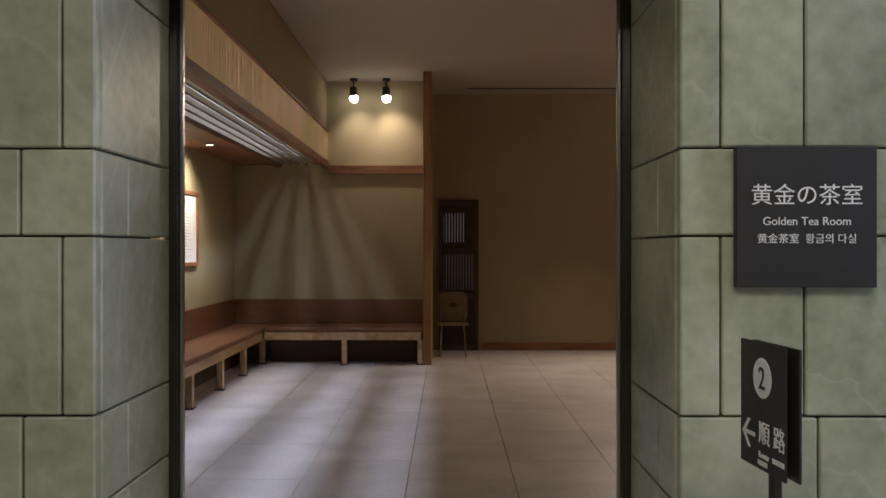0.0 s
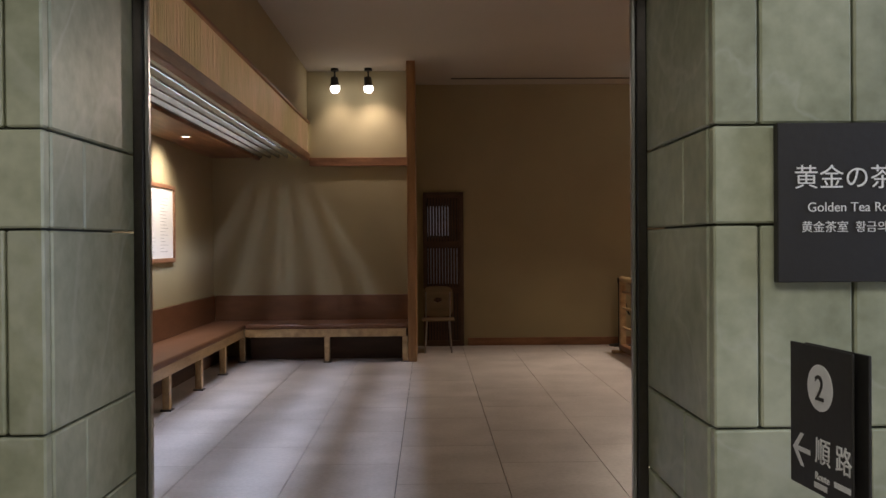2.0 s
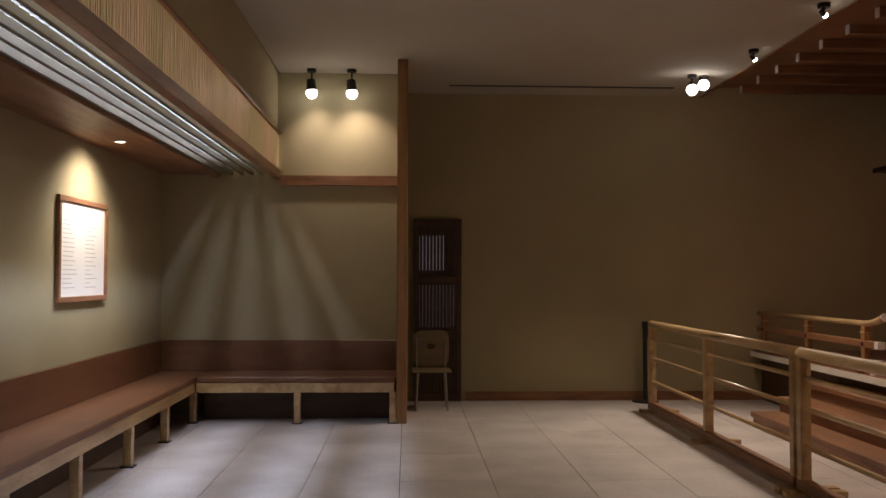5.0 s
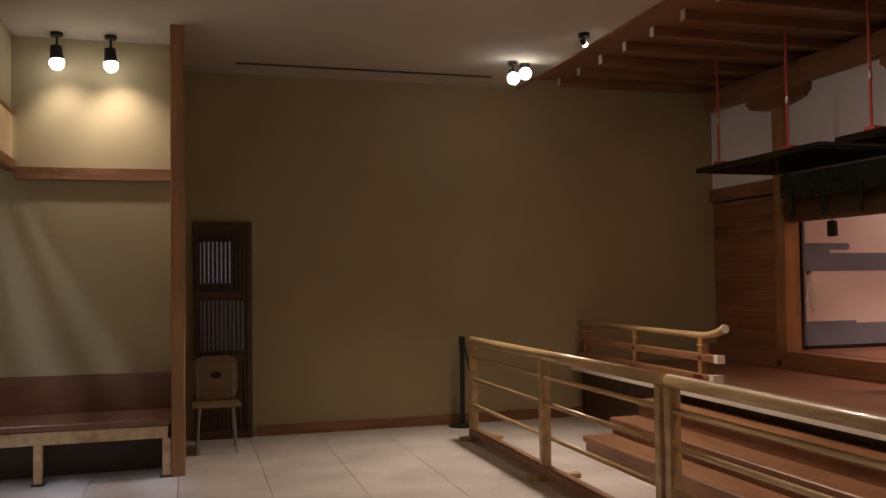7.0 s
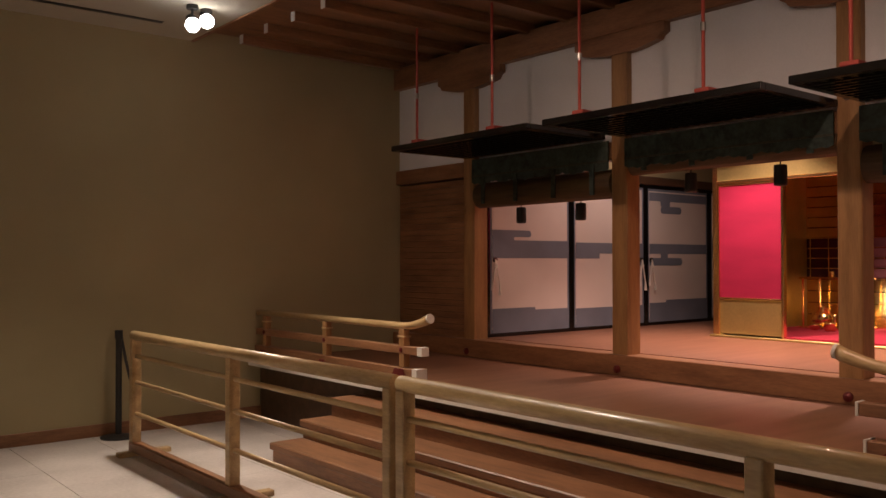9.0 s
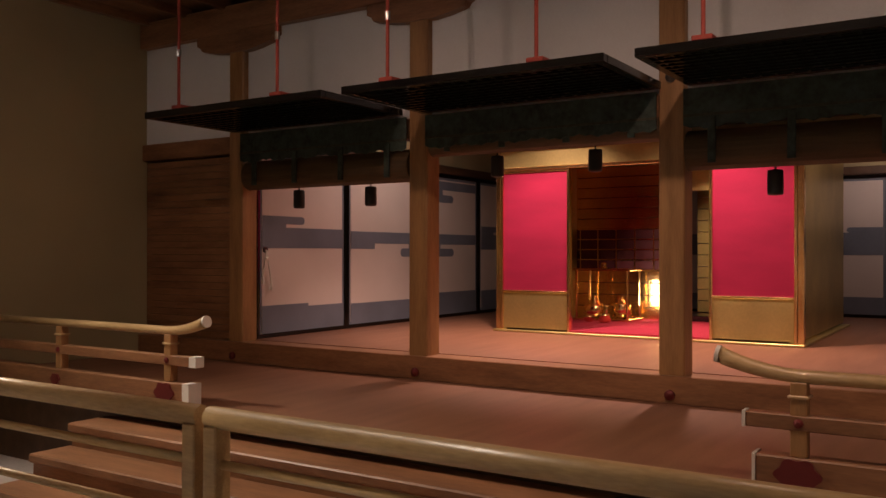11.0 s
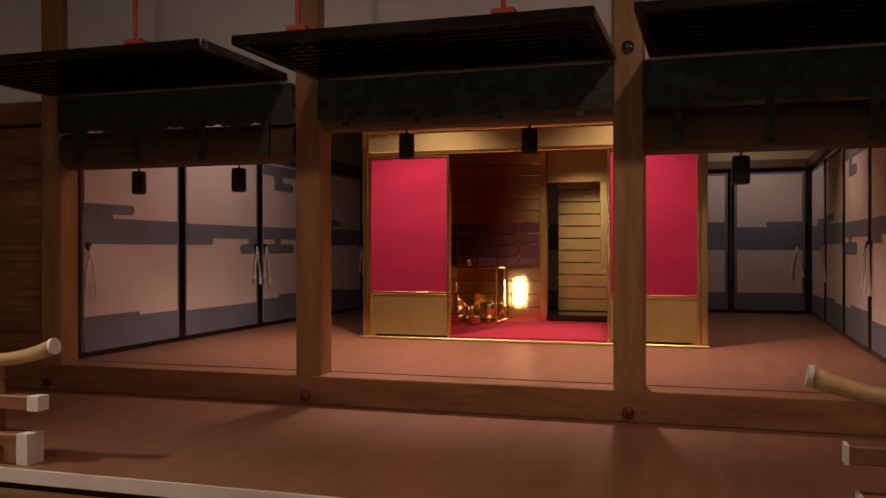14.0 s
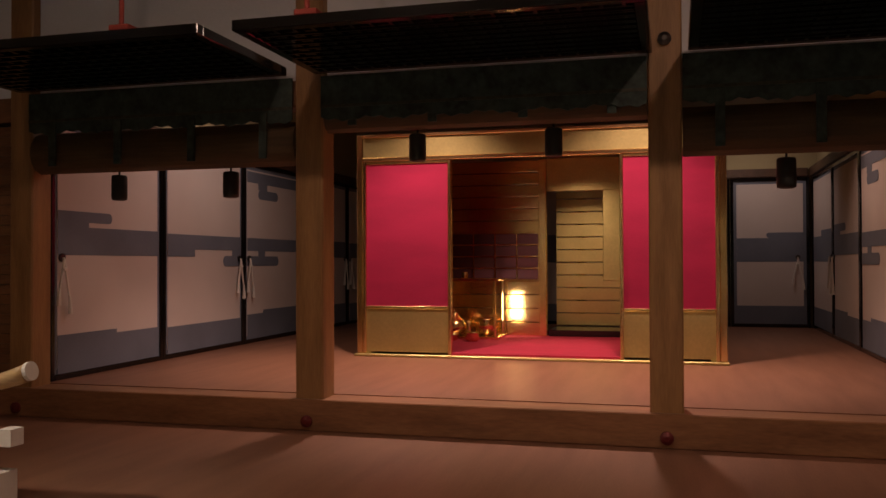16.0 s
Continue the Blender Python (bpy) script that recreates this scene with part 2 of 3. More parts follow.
setting("wall_front_right", B(0.80, 14.0, 2.80, 2.96, -0.1, 3.7), PLASTER, "plaster wall beside the doorway", "wall")
setting("wall_front_top", B(-0.66, 0.80, 2.80, 2.96, 2.06, 3.7), PLASTER, "plaster wall over the doorway", "wall")
setting("wall_far_right", B(14.0, 14.2, 2.8, BACK + 0.2, -0.2, 3.8), PLASTER, "plaster wall closing the stage", "wall")
setting("ceiling", B(-1.26, 3.27, 2.96, BACK, CEIL, CEIL + 0.1), CEILING, "pale plaster ceiling over the waiting room", "ceiling")
setting("roof_lid", B(-2.59, 14.2, 2.8, BACK + 0.2, 3.81, 3.91), PLASTER, "closed top above the rooms", "ceiling")
setting("hall_wall_back", B(-3.0, 3.6, -1.8, -1.6, -0.2, 2.9), PLASTER, "plain hall wall", "wall")
setting("hall_wall_left", B(-3.2, -3.0, -1.6, 2.5, -0.2, 2.9), PLASTER, "plain hall wall", "wall")
setting("hall_wall_right", B(3.6, 3.8, -1.6, 2.5, -0.2, 2.9), PLASTER, "plain hall wall", "wall")
setting("hall_ceiling", B(-3.2, 3.8, -1.8, 2.41, 2.7, 2.85), WHITE, "pale hall ceiling", "ceiling")
setting("ceiling_slot", B(0.45, 2.85, 11.55, 11.60, CEIL - 0.006, CEIL + 0.02), BLACK, "dark curtain slot in the ceiling", "slot")
setting("baseboard", B(0.66, 5.3, BACK - 0.02, BACK, 0.0, 0.10, bevel=0.004), WOODX, "brown wooden skirting along the clay wall", "skirting")

# stone piers of the doorway
pier_l = setting("wall_stone_left", B(-3.0, -0.575, 2.425, 2.80, -0.1, 2.75), MORTAR, "dark core of the stone wall", "wall")
pier_r = setting("wall_stone_right", B(0.715, 3.6, 2.425, 2.80, -0.1, 2.75), MORTAR, "dark core of the stone wall", "wall")
lintel = setting("wall_stone_top", B(-0.575, 0.715, 2.425, 2.80, 2.06, 2.75), MORTAR, "dark core over the doorway", "wall")

# steel door frame
for nm, x0, s in (("left", -0.56, 1), ("right", 0.70, -1)):
    fr = thing("door_frame", x0, 2.94, 0, "dark steel door frame lining the stone doorway", "door frame")
    part("jamb", B(0, 0.026 * s, -0.04, 0.0, 0.0, 2.03, bevel=0.003), DARKSTEEL, fr)
    part("trim", B(0.026 * s, 0.036 * s, -0.030, -0.010, 0.0, 2.03, bevel=0.002), STEEL, fr)
    tagged(fr, kind="structure")
hd = thing("door_head", 0.07, 2.94, 2.03, "dark steel head of the door frame", "door frame")
part("head", B(-0.59, 0.59, -0.07, 0.0, 0.0, 0.035, bevel=0.004), DARKSTEEL, hd)
tagged(hd, kind="structure")


# ---- the soffit with its grille over the bench ----
SX = -1.26
so = setting("soffit", B(LEFT, -1.88, 2.96, ALC, 2.35, 2.38), WOOD, "brown wooden soffit over the bench", "soffit")
setting("soffit_wall", B(SX - 0.06, SX - 0.01, 2.96, ALC, 2.775, 3.80), PLASTER, "plaster strip above the bamboo screen", "wall")
setting("soffit_lid", B(LEFT, SX - 0.06, 2.96, ALC, 3.4, 3.45), CEILING, "closed top of the light box", "ceiling")
setting("beam_left", B(-1.88, -1.83, 2.96, ALC, 2.32, 2.43, bevel=0.004), WOOD, "brown beam beside the grille", "beam")
setting("beam_right", B(SX - 0.05, SX + 0.02, 2.96, ALC, 2.315, 2.40, bevel=0.005), WOOD, "brown beam under the bamboo screen", "beam")
setting("trim", B(SX - 0.04, SX + 0.025, 2.96, ALC, 2.75, 2.775, bevel=0.004), WOOD, "brown ledge above the bamboo screen", "trim")
gr = thing("light_grille", -1.58, 7.0, 2.36, "slatted ceiling grille with cool daylight above", "grille")
for i in range(6):
    x = -0.245 + i * 0.102
    part("slat", B(x, x + 0.026, -4.02, 4.09, -0.012, 0.035, bevel=0.003), SLAT, gr)
for i in range(90):
    y = -3.99 + i * 0.0895
    bm = bmesh.new()
    outline(bm, [(y, 0.036), (y + 0.008, 0.036), (y + 0.020, 0.066), (y + 0.012, 0.066)], "x", -0.25, 0.29)
    part("louvre", bm, LOUVRE, gr)
sc = thing("bamboo_screen", SX, 7.0, 2.405, "screen of thin upright bamboo strips in a wooden frame", "screen")
bm = bmesh.new()
for i in range(617):
    y = -4.0 + i * 0.0131
    box(bm, -0.004, 0.0 + 0.003 * random.random(), y, y + 0.0085, 0.0, 0.343)
tagged(part("bamboo_layer", bm, BAMBOO, sc), kind="stuff")
part("backing", B(-0.012, -0.006, -4.02, 4.09, 0.0, 0.343), LITPAPER, sc, "backing paper with the light box's glow put in as emission")

# picture rail, post and panels of the alcove
setting("trim", B(SX + 0.02, -0.08, ALC - 0.055, ALC, 2.245, 2.345, bevel=0.004), WOODX, "brown picture rail on the alcove wall", "trim")
setting("post_alcove", B(-0.078, 0.02, 10.5, ALC + 0.1, 0.0, CEIL, bevel=0.006), WOODZ, "brown wooden post at the end of the bench", "post")


def notice():
    t = thing("notice_board", LEFT, 9.0, 1.535, "white printed notice in a brown wooden frame, lit from above", "notice")
    part("backing", B(0.004, 0.012, -0.46, 0.46, -0.35, 0.35), SHEET, t)
    for nm, q in (("frame_top", (-0.485, 0.485, 0.335, 0.375)), ("frame_bottom", (-0.485, 0.485, -0.375, -0.335)),
                  ("frame_side", (-0.485, -0.445, -0.335, 0.335)), ("frame_side", (0.445, 0.485, -0.335, 0.335))):
        part(nm, B(0.003, 0.03, q[0], q[1], q[2], q[3], bevel=0.004), WOOD, t)
    bm = bmesh.new()
    for c in range(2):
        for k in range(18):
            w = random.uniform(0.10, 0.30)
            y = -0.38 + c * 0.42
            box(bm, 0.0125, 0.0131, y, y + w, 0.27 - k * 0.032, 0.275 - k * 0.032)
    part("print_lines", bm, INK, t)
    return t


notice()
dl = thing("downlight", -2.12, 9.0, 2.35, "small recessed round downlight in the wooden soffit", "light")
part("ring", lathe(bmesh.new(), [(0.05, -0.006), (0.05, 0.0), (0.03, 0.0)], (0, 0, 0), 24), STEEL, dl)
part("lens", R((0, 0, -0.008), (0, 0, -0.0065), 0.034, seg=24), DOWNGLASS, dl, "glowing lamp glass")


# ---- bench ----
def bench_leg(t, x, y):
    part("leg", B(x - 0.03, x + 0.03, y - 0.03, y + 0.03, 0.012, 0.285, bevel=0.004), PALE, t)
    part("foot", B(x - 0.045, x + 0.045, y - 0.045, y + 0.045, 0.0, 0.012), DARKSTEEL, t)


def benches():
    t = thing("bench", -1.90, 7.0, 0, "long brown wooden bench built along the plaster wall", "bench")
    part("seat", B(-0.488, 0.0, -4.02, 4.10, 0.375, 0.428, bevel=0.01), BENCHWOOD, t)
    part("apron", B(-0.045, -0.012, -4.02, 3.52, 0.285, 0.375, bevel=0.004), PALE, t)
    part("backrest", B(-0.488, -0.462, -4.02, 4.058, 0.428, 0.725, bevel=0.004), BENCHWOOD, t)
    for y in (3.60, 2.66, 1.74, 0.76, -0.20, -1.16, -2.12, -3.08, -3.9):
        bench_leg(t, -0.045, y)
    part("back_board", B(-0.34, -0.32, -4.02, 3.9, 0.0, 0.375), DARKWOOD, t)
    t = thing("bench", -0.98, 10.5, 0, "brown wooden bench across the alcove, turned at the corner", "bench")
    part("seat", B(-0.92, 0.90, 0.0, 0.598, 0.377, 0.430, bevel=0.01), BENCHWOOD, t)
    part("apron", B(-0.92, 0.88, 0.012, 0.045, 0.285, 0.377, bevel=0.004), PALE, t)
    part("backrest", B(-1.38, 0.90, 0.56, 0.598, 0.430, 0.725, bevel=0.004), BENCHWOOD, t)
    for x in (-0.005, 0.868):
        bench_leg(t, x, 0.045)
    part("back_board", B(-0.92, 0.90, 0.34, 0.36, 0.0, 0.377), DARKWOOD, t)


benches()


# ---- lattice door and chair beside the post ----
def lattice():
    t = thing("lattice_door", 0.34, BACK, 0, "narrow dark wooden lattice door with daylight behind its bars", "door")
    for x in (-0.25, 0.22):
        part("stile", B(x, x + 0.05, -0.05, -0.002, 0.0, 1.98, bevel=0.004), DARKWOOD, t)
    for z in (0.0, 0.68, 1.28, 1.91):
        part("rail", B(-0.20, 0.22, -0.046, -0.004, z, z + 0.07, bevel=0.003), DARKWOOD, t)
    for i in range(11):
        x = -0.185 + i * 0.0375
        part("bar", B(x, x + 0.027, -0.036, -0.012, 0.07, 1.91), DARKWOOD, t)
    part("backing", B(-0.20, 0.22, -0.008, -0.003, 0.05, 1.93), BLACK, t)
    part("daylit_gap", B(-0.19, 0.10, -0.0115, -0.0085, 1.42, 1.80), DAYLIGHT, t, "daylight showing between the bars")
    part("dim_gap", B(-0.19, 0.20, -0.0115, -0.0085, 0.80, 1.26), DIMGAP, t, "faint daylight between the lower bars")


lattice()


def chair():
    t = thing("chair", 0.27, 11.42, 0, "plywood chair with a hole in its back and chrome legs", "chair")
    bm = bmesh.new()
    n, k = 28, 24
    out = []
    for i in range(k):
        a = math.tau * i / k
        c, s = math.cos(a), math.sin(a)
        out.append((0.19 * math.copysign(abs(c) ** 0.45, c), 0.60 + 0.19 * math.copysign(abs(s) ** 0.45, s)))
    hole = [(0.05 * math.cos(math.tau * i / k), 0.62 + 0.03 * math.sin(math.tau * i / k)) for i in range(k)]
    for y0, y1 in ((0.17, 0.185),):
        rings = [[bm.verts.new((x, y, z)) for x, z in pts] for y in (y0, y1) for pts in (out, hole)]
        for i in range(k):
            j = (i + 1) % k
            bm.faces.new((rings[0][i], rings[0][j], rings[1][j], rings[1][i]))
            bm.faces.new((rings[2][i], rings[3][i], rings[3][j], rings[2][j]))
            bm.faces.new((rings[0][i], rings[2][i], rings[2][j], rings[0][j]))
            bm.faces.new((rings[1][i], rings[1][j], rings[3][j], rings[3][i]))
    part("backrest", bm, PLY, t)
    part("seat", B(-0.2, 0.2, -0.2, 0.18, 0.385, 0.402, bevel=0.006), PLY, t)
    for x in (-0.16, 0.16):
        for y in (-0.17, 0.15):
            part("leg", R((x, y, 0), (x * 0.85, y * 0.9, 0.385), 0.010), STEEL, t)
    for x in (-0.15, 0.15):
        part("back_tube", R((x, 0.168, 0.39), (x, 0.176, 0.72), 0.009), STEEL, t)


chair()


def stanchion():
    t = thing("stanchion", 2.60, 11.84, 0, "black belt stanchion standing by the railing", "stanchion")
    part("base", lathe(bmesh.new(), [(0.14, 0), (0.14, 0.012), (0.05, 0.03)], (0, 0, 0)), BLACK, t)
    part("post", R((0, 0, 0.03), (0, 0, 0.84), 0.025), BLACK, t)
    part("head", R((0, 0, 0.80), (0, 0, 0.87), 0.032), BLACK, t)
    bm = bmesh.new()
    pts = [(0.02 + 0.10 * i / 8, -0.05 * i / 8, 0.82 - 0.42 * math.sin(math.pi * i / 16)) for i in range(9)]
    for a, b in zip(pts, pts[1:]):
        rod(bm, a, b, 0.012, seg=6)
    part("rope", bm, BLACK, t)


stanchion()


# ---- track spots ----
def spot(x, y, z, aim, label, size=0.056):
    t = thing("track_spot", x, y, z, label, "spotlight", "ceiling spotlights")
    d = (Vector(aim) - Vector((x, y, z))).normalized()
    part("canopy", R((0, 0, CEIL - z - 0.03), (0, 0, CEIL - z), 0.045), BLACK, t)
    part("stem", R((0, 0, 0.03), (0, 0, CEIL - z - 0.03), 0.010), BLACK, t)
    part("housing", R(tuple(-d * size * 1.8), tuple(d * size * 0.3), size * 0.75, size * 0.93, 20), BLACK, t)
    bm = bmesh.new()
    bmesh.ops.create_uvsphere(bm, u_segments=16, v_segments=10, radius=size, matrix=Matrix.Translation(d * size * 0.55))
    o = part("bulb", bm, BULB, t, "glowing lamp glass", smooth=True)
    o.visible_shadow = False


for xx in (-0.92, -0.53):
    spot(xx, 10.93, 3.165, (xx + 0.05, 10.85, 2.5), "black ceiling spotlight shining on the alcove wall")
for xx, yy, zz in ((2.85, 10.98, 3.23), (2.98, 11.02, 3.29)):
    spot(xx, yy, zz, (xx - 0.3, yy - 1.0, zz - 0.7), "black ceiling spotlight by the eaves")

for yy in (10.0, 8.7):
    spot(3.08, yy, 3.29, (4.4, yy + 0.5, 2.4), "small black spotlight under the ceiling by the eaves", 0.022)


# ---- signs ----
def plaque():
    t = thing("sign_plaque", 0.965, 2.395, 1.40, "square black room sign with white lettering on the stone wall", "sign")
    part("plate", B(-0.15, 0.15, -0.008, 0.012, -0.15, 0.15, bevel=0.002), SIGN, t)
    for txt, s, z in (("黄金の茶室", 0.048, 0.030), ("Golden Tea Room", 0.0250, -0.017), ("黄金茶室  황금의 다실", 0.0225, -0.054)):
        writing("lettering", txt, s, pose(0, -0.0092, z, 90), LETTER, t)


plaque()


def route_sign():
    t = thing("route_sign", 0.782, 2.13, 0, "black route sign with an arrow on a slim stand", "sign")
    t.rotation_euler = (0, 0, radians(-85))
    part("pole", R((0, 0.02, 0.012), (0, 0.02, 0.98), 0.012), DARKSTEEL, t)
    part("base", lathe(bmesh.new(), [(0.13, 0), (0.13, 0.008), (0.02, 0.02)], (0, 0.02, 0)), DARKSTEEL, t)
    f = part("panel", B(-0.095, 0.088, -0.004, 0.0, 0.925, 1.16, bevel=0.001), SIGN, t)
    part("rear_panel", B(-0.085, 0.098, 0.016, 0.021, 0.925, 1.158, bevel=0.001), SIGN, t)
    bm = bmesh.new()
    rod(bm, (0, -0.0045, 1.095), (0, -0.0055, 1.095), 0.037, seg=32)
    part("disc", bm, LETTER, t, "white disc")
    writing("numeral", "2", 0.058, pose(0, -0.0062, 1.075, 90), SIGN, t)
    bm = bmesh.new()
    outline(bm, [(-0.085, 0.985), (-0.06, 1.012), (-0.049, 1.012), (-0.069, 0.989), (-0.03, 0.989), (-0.03, 0.981), (-0.069, 0.981), (-0.049, 0.958), (-0.06, 0.958)], "y", -0.0052, -0.0045)
    part("arrow", bm, LETTER, t, "white arrow")
    writing("lettering", "順 路", 0.046, pose(0.036, -0.0046, 0.978, 90), LETTER, t)
    writing("lettering", "Route", 0.017, pose(0.005, -0.0046, 0.948, 90), LETTER, t)
    for x0, x1, z in ((0.04, 0.085, 0.949), (-0.018, 0.02, 0.934)):
        part("print_bar", B(x0, x1, -0.0052, -0.0045, z, z + 0.009), LETTER, t)


route_sign()


# ---- railing in front of the stage ----
def railing(y0, y1, label):
    t = thing("railing", 2.47, (y0 + y1) / 2, 0, label, "railing", "railing sections")
    a, b = y0 - t.location.y, y1 - t.location.y
    for y in (a + 0.03, (a + b) / 2, b - 0.03):
        part("post", B(-0.035, 0.035, y - 0.03, y + 0.03, 0.07, 0.855, bevel=0.005), PALE, t)
        part("foot", B(-0.13, 0.26, y - 0.035, y + 0.035, 0.0, 0.035, bevel=0.004), PALE, t)
    part("top_rail", R((0, a, 0.88), (0, b, 0.88), 0.036, seg=20), PALE, t, smooth=True)
    for z in (0.73, 0.54, 0.31):
        part("rail", R((0, a + 0.03, z), (0, b - 0.03, z), 0.016), PALE, t, smooth=True)
    part("bottom_rail", B(-0.04, 0.04, a, b, 0.036, 0.105, bevel=0.005), WOOD, t)


for y0, y1 in ((7.85, 11.13), (4.33, 7.81), (3.02, 4.29)):
    railing(y0, y1, "low cypress railing with a round top rail")


# ---- stage ----
DX, PX = 3.83, 5.57
POSTS = (10.83, 9.05, 7.255, 5.45, 3.66)
setting("stage_floor", B(DX, 14.0, 2.96, BACK, DECK - 0.06, DECK), FLOORWOOD, "reddish brown wooden stage floor", "floor")
setting("stage_edge", B(DX - 0.012, DX - 0.001, 2.96, BACK - 0.02, DECK - 0.058, DECK - 0.002), WHITEEND, "white painted ends of the stage boards", "trim")
setting("stage_front", B(DX + 0.12, DX + 0.16, 2.96, BACK, -0.1, DECK - 0.06), DARKWOOD, "dark wooden skirt under the stage", "wall")
FAR, NEAR_L, NEAR_R = 11.06, 10.80, 5.92
setting("inner_floor", B(PX + 0.082, FAR + 0.4, 2.96, BACK - 0.003, DECK, INNER), FLOORWOOD, "raised reddish brown floor of the inner room", "floor")
setting("jamb_inner", B(5.652, 5.699, NEAR_L - 0.01, 10.93, INNER, 2.95), WOODZ, "upright board between the post and the sliding doors", "wall")
setting("wall_inner_left", B(5.70, FAR + 0.2, NEAR_L + 0.02, NEAR_L + 0.14, INNER, 3.3), PLASTER, "wall behind the sliding doors", "wall")
setting("wall_inner_far", B(FAR + 0.02, FAR + 0.2, NEAR_R - 0.14, NEAR_L + 0.02, INNER, 3.3), PLASTER, "wall behind the far sliding doors", "wall")
setting("wall_inner_right", B(PX + 0.082, FAR + 0.2, NEAR_R - 0.28, NEAR_R - 0.14, INNER, 3.3), PLASTER, "wall behind the side sliding doors", "wall")
setting("ceiling_inner", B(PX + 0.082, FAR + 0.02, NEAR_R - 0.14, NEAR_L + 0.2, 2.95, 3.05), DARKWOOD, "dark boarded ceiling of the inner room", "ceiling")

st = thing("steps", 3.2, 8.0, 0, "broad wooden steps leading up to the stage", "steps")
for i in range(3):
    x = -0.06 + i * 0.245
    h = 0.135 * (i + 1)
    part("tread", B(x, 0.735 if i == 2 else x + 0.27, -2.3, 2.3, h - 0.05, h, bevel=0.008), WOOD, st)
    part("riser", B(x + 0.02, x + 0.05, -2.28, 2.28, h - 0.135, h - 0.05), WOOD, st)
    part("side_board", B(x + 0.05, 0.735, 2.25, 2.28, h - 0.135, h - 0.05), WOOD, st)

for i, y in enumerate(POSTS):
    p = thing("stage_post", PX, y, DECK, "square wooden post of the stage front", "post", "stage posts")
    part("shaft", B(-0.08, 0.08, -0.077, 0.077, 0.0, 2.76, bevel=0.008), WOODZ, p)
    bm = bmesh.new()
    lathe(bm, [(0.032, 0), (0.030, 0.012), (0.012, 0.022)], (0, 0, 0), 14)
    bmesh.ops.rotate(bm, cent=(0, 0, 0), matrix=Matrix.Rotation(radians(-90), 3, "Y"), verts=bm.verts)
    bmesh.ops.translate(bm, vec=(-0.112, 0, 0.05), verts=bm.verts)
    part("stud", bm, BOSS, p, "dark red nail cover")
    bm = bmesh.new()
    lathe(bm, [(0.032, 0), (0.030, 0.012), (0.012, 0.022)], (0, 0, 0), 14)
    bmesh.ops.rotate(bm, cent=(0, 0, 0), matrix=Matrix.Rotation(radians(-90), 3, "Y"), verts=bm.verts)
    bmesh.ops.translate(bm, vec=(-0.091, 0, 1.905), verts=bm.verts)
    part("stud", bm, DARKSTEEL, p, "metal nail cover")
    pts = [(-0.44, 2.660), (-0.44, 2.590), (-0.40, 2.570), (-0.38, 2.540), (-0.24, 2.510), (-0.12, 2.495), (0.12, 2.495), (0.24, 2.510), (0.38, 2.540), (0.40, 2.570), (0.44, 2.590), (0.44, 2.660)]
    part("bracket_arm", outline(bmesh.new(), pts, "x", -0.095, 0.02), WOOD, p)
edges = (BACK - 0.002,) + tuple(POSTS)
setting("sill", B(PX - 0.11, PX + 0.08, 2.96, BACK - 0.002, DECK, INNER - 0.004, bevel=0.005), WOOD, "wooden sill between the stage posts", "beam")
setting("beam_eaves", B(PX - 0.10, PX + 0.08, 2.96, BACK - 0.002, 3.20, 3.42, bevel=0.008), WOOD, "wooden wall plate above the stage posts", "beam")
for a, b in zip(edges, edges[1:]):
    ya, yb = a - (0.0 if a == edges[0] else 0.079), b + 0.079
    setting("panel_white", B(PX - 0.02, PX + 0.02, yb, ya, 2.36, 3.20), WHITE, "white plaster panel above the lintel", "wall")
    setting("beam_lintel", B(PX - 0.07, PX + 0.07, yb, ya, 2.22, 2.36, bevel=0.005), WOOD, "wooden lintel between the stage posts", "beam")

# slatted panel between the clay wall and the first post
sp = thing("slatted_panel", PX, 11.45, DECK, "panel of horizontal wooden boards beside the stage post", "panel")
for i in range(28):
    z = 0.055 + i * 0.0575
    part("board", B(-0.02, 0.02, -0.54, 0.545, z, z + 0.0555, bevel=0.002), WOOD, sp)

# eaves
setting("eaves_boards", B(3.30, PX + 0.1, 2.96, BACK - 0.002, 3.475, 3.515), WOODX, "brown boards above the rafters", "ceiling")
setting("eaves_beam", B(3.272, 3.299, 2.96, BACK - 0.002, 3.36, 3.55, bevel=0.004), WOOD, "brown board along the edge of the eaves", "beam")
for i in range(19):
    y = 11.90 - i * 0.467
    rf = thing("rafter", 4.64, y, 3.424, "wooden rafter of the eaves with a white painted end", "rafter", "rafters")
    part("shaft", B(-0.93, 0.9, -0.03, 0.03, -0.03, 0.05, bevel=0.004), WOODX, rf)
    part("end", B(-0.938, -0.931, -0.029, 0.029, -0.029, 0.049), WHITEEND, rf, "white painted end")


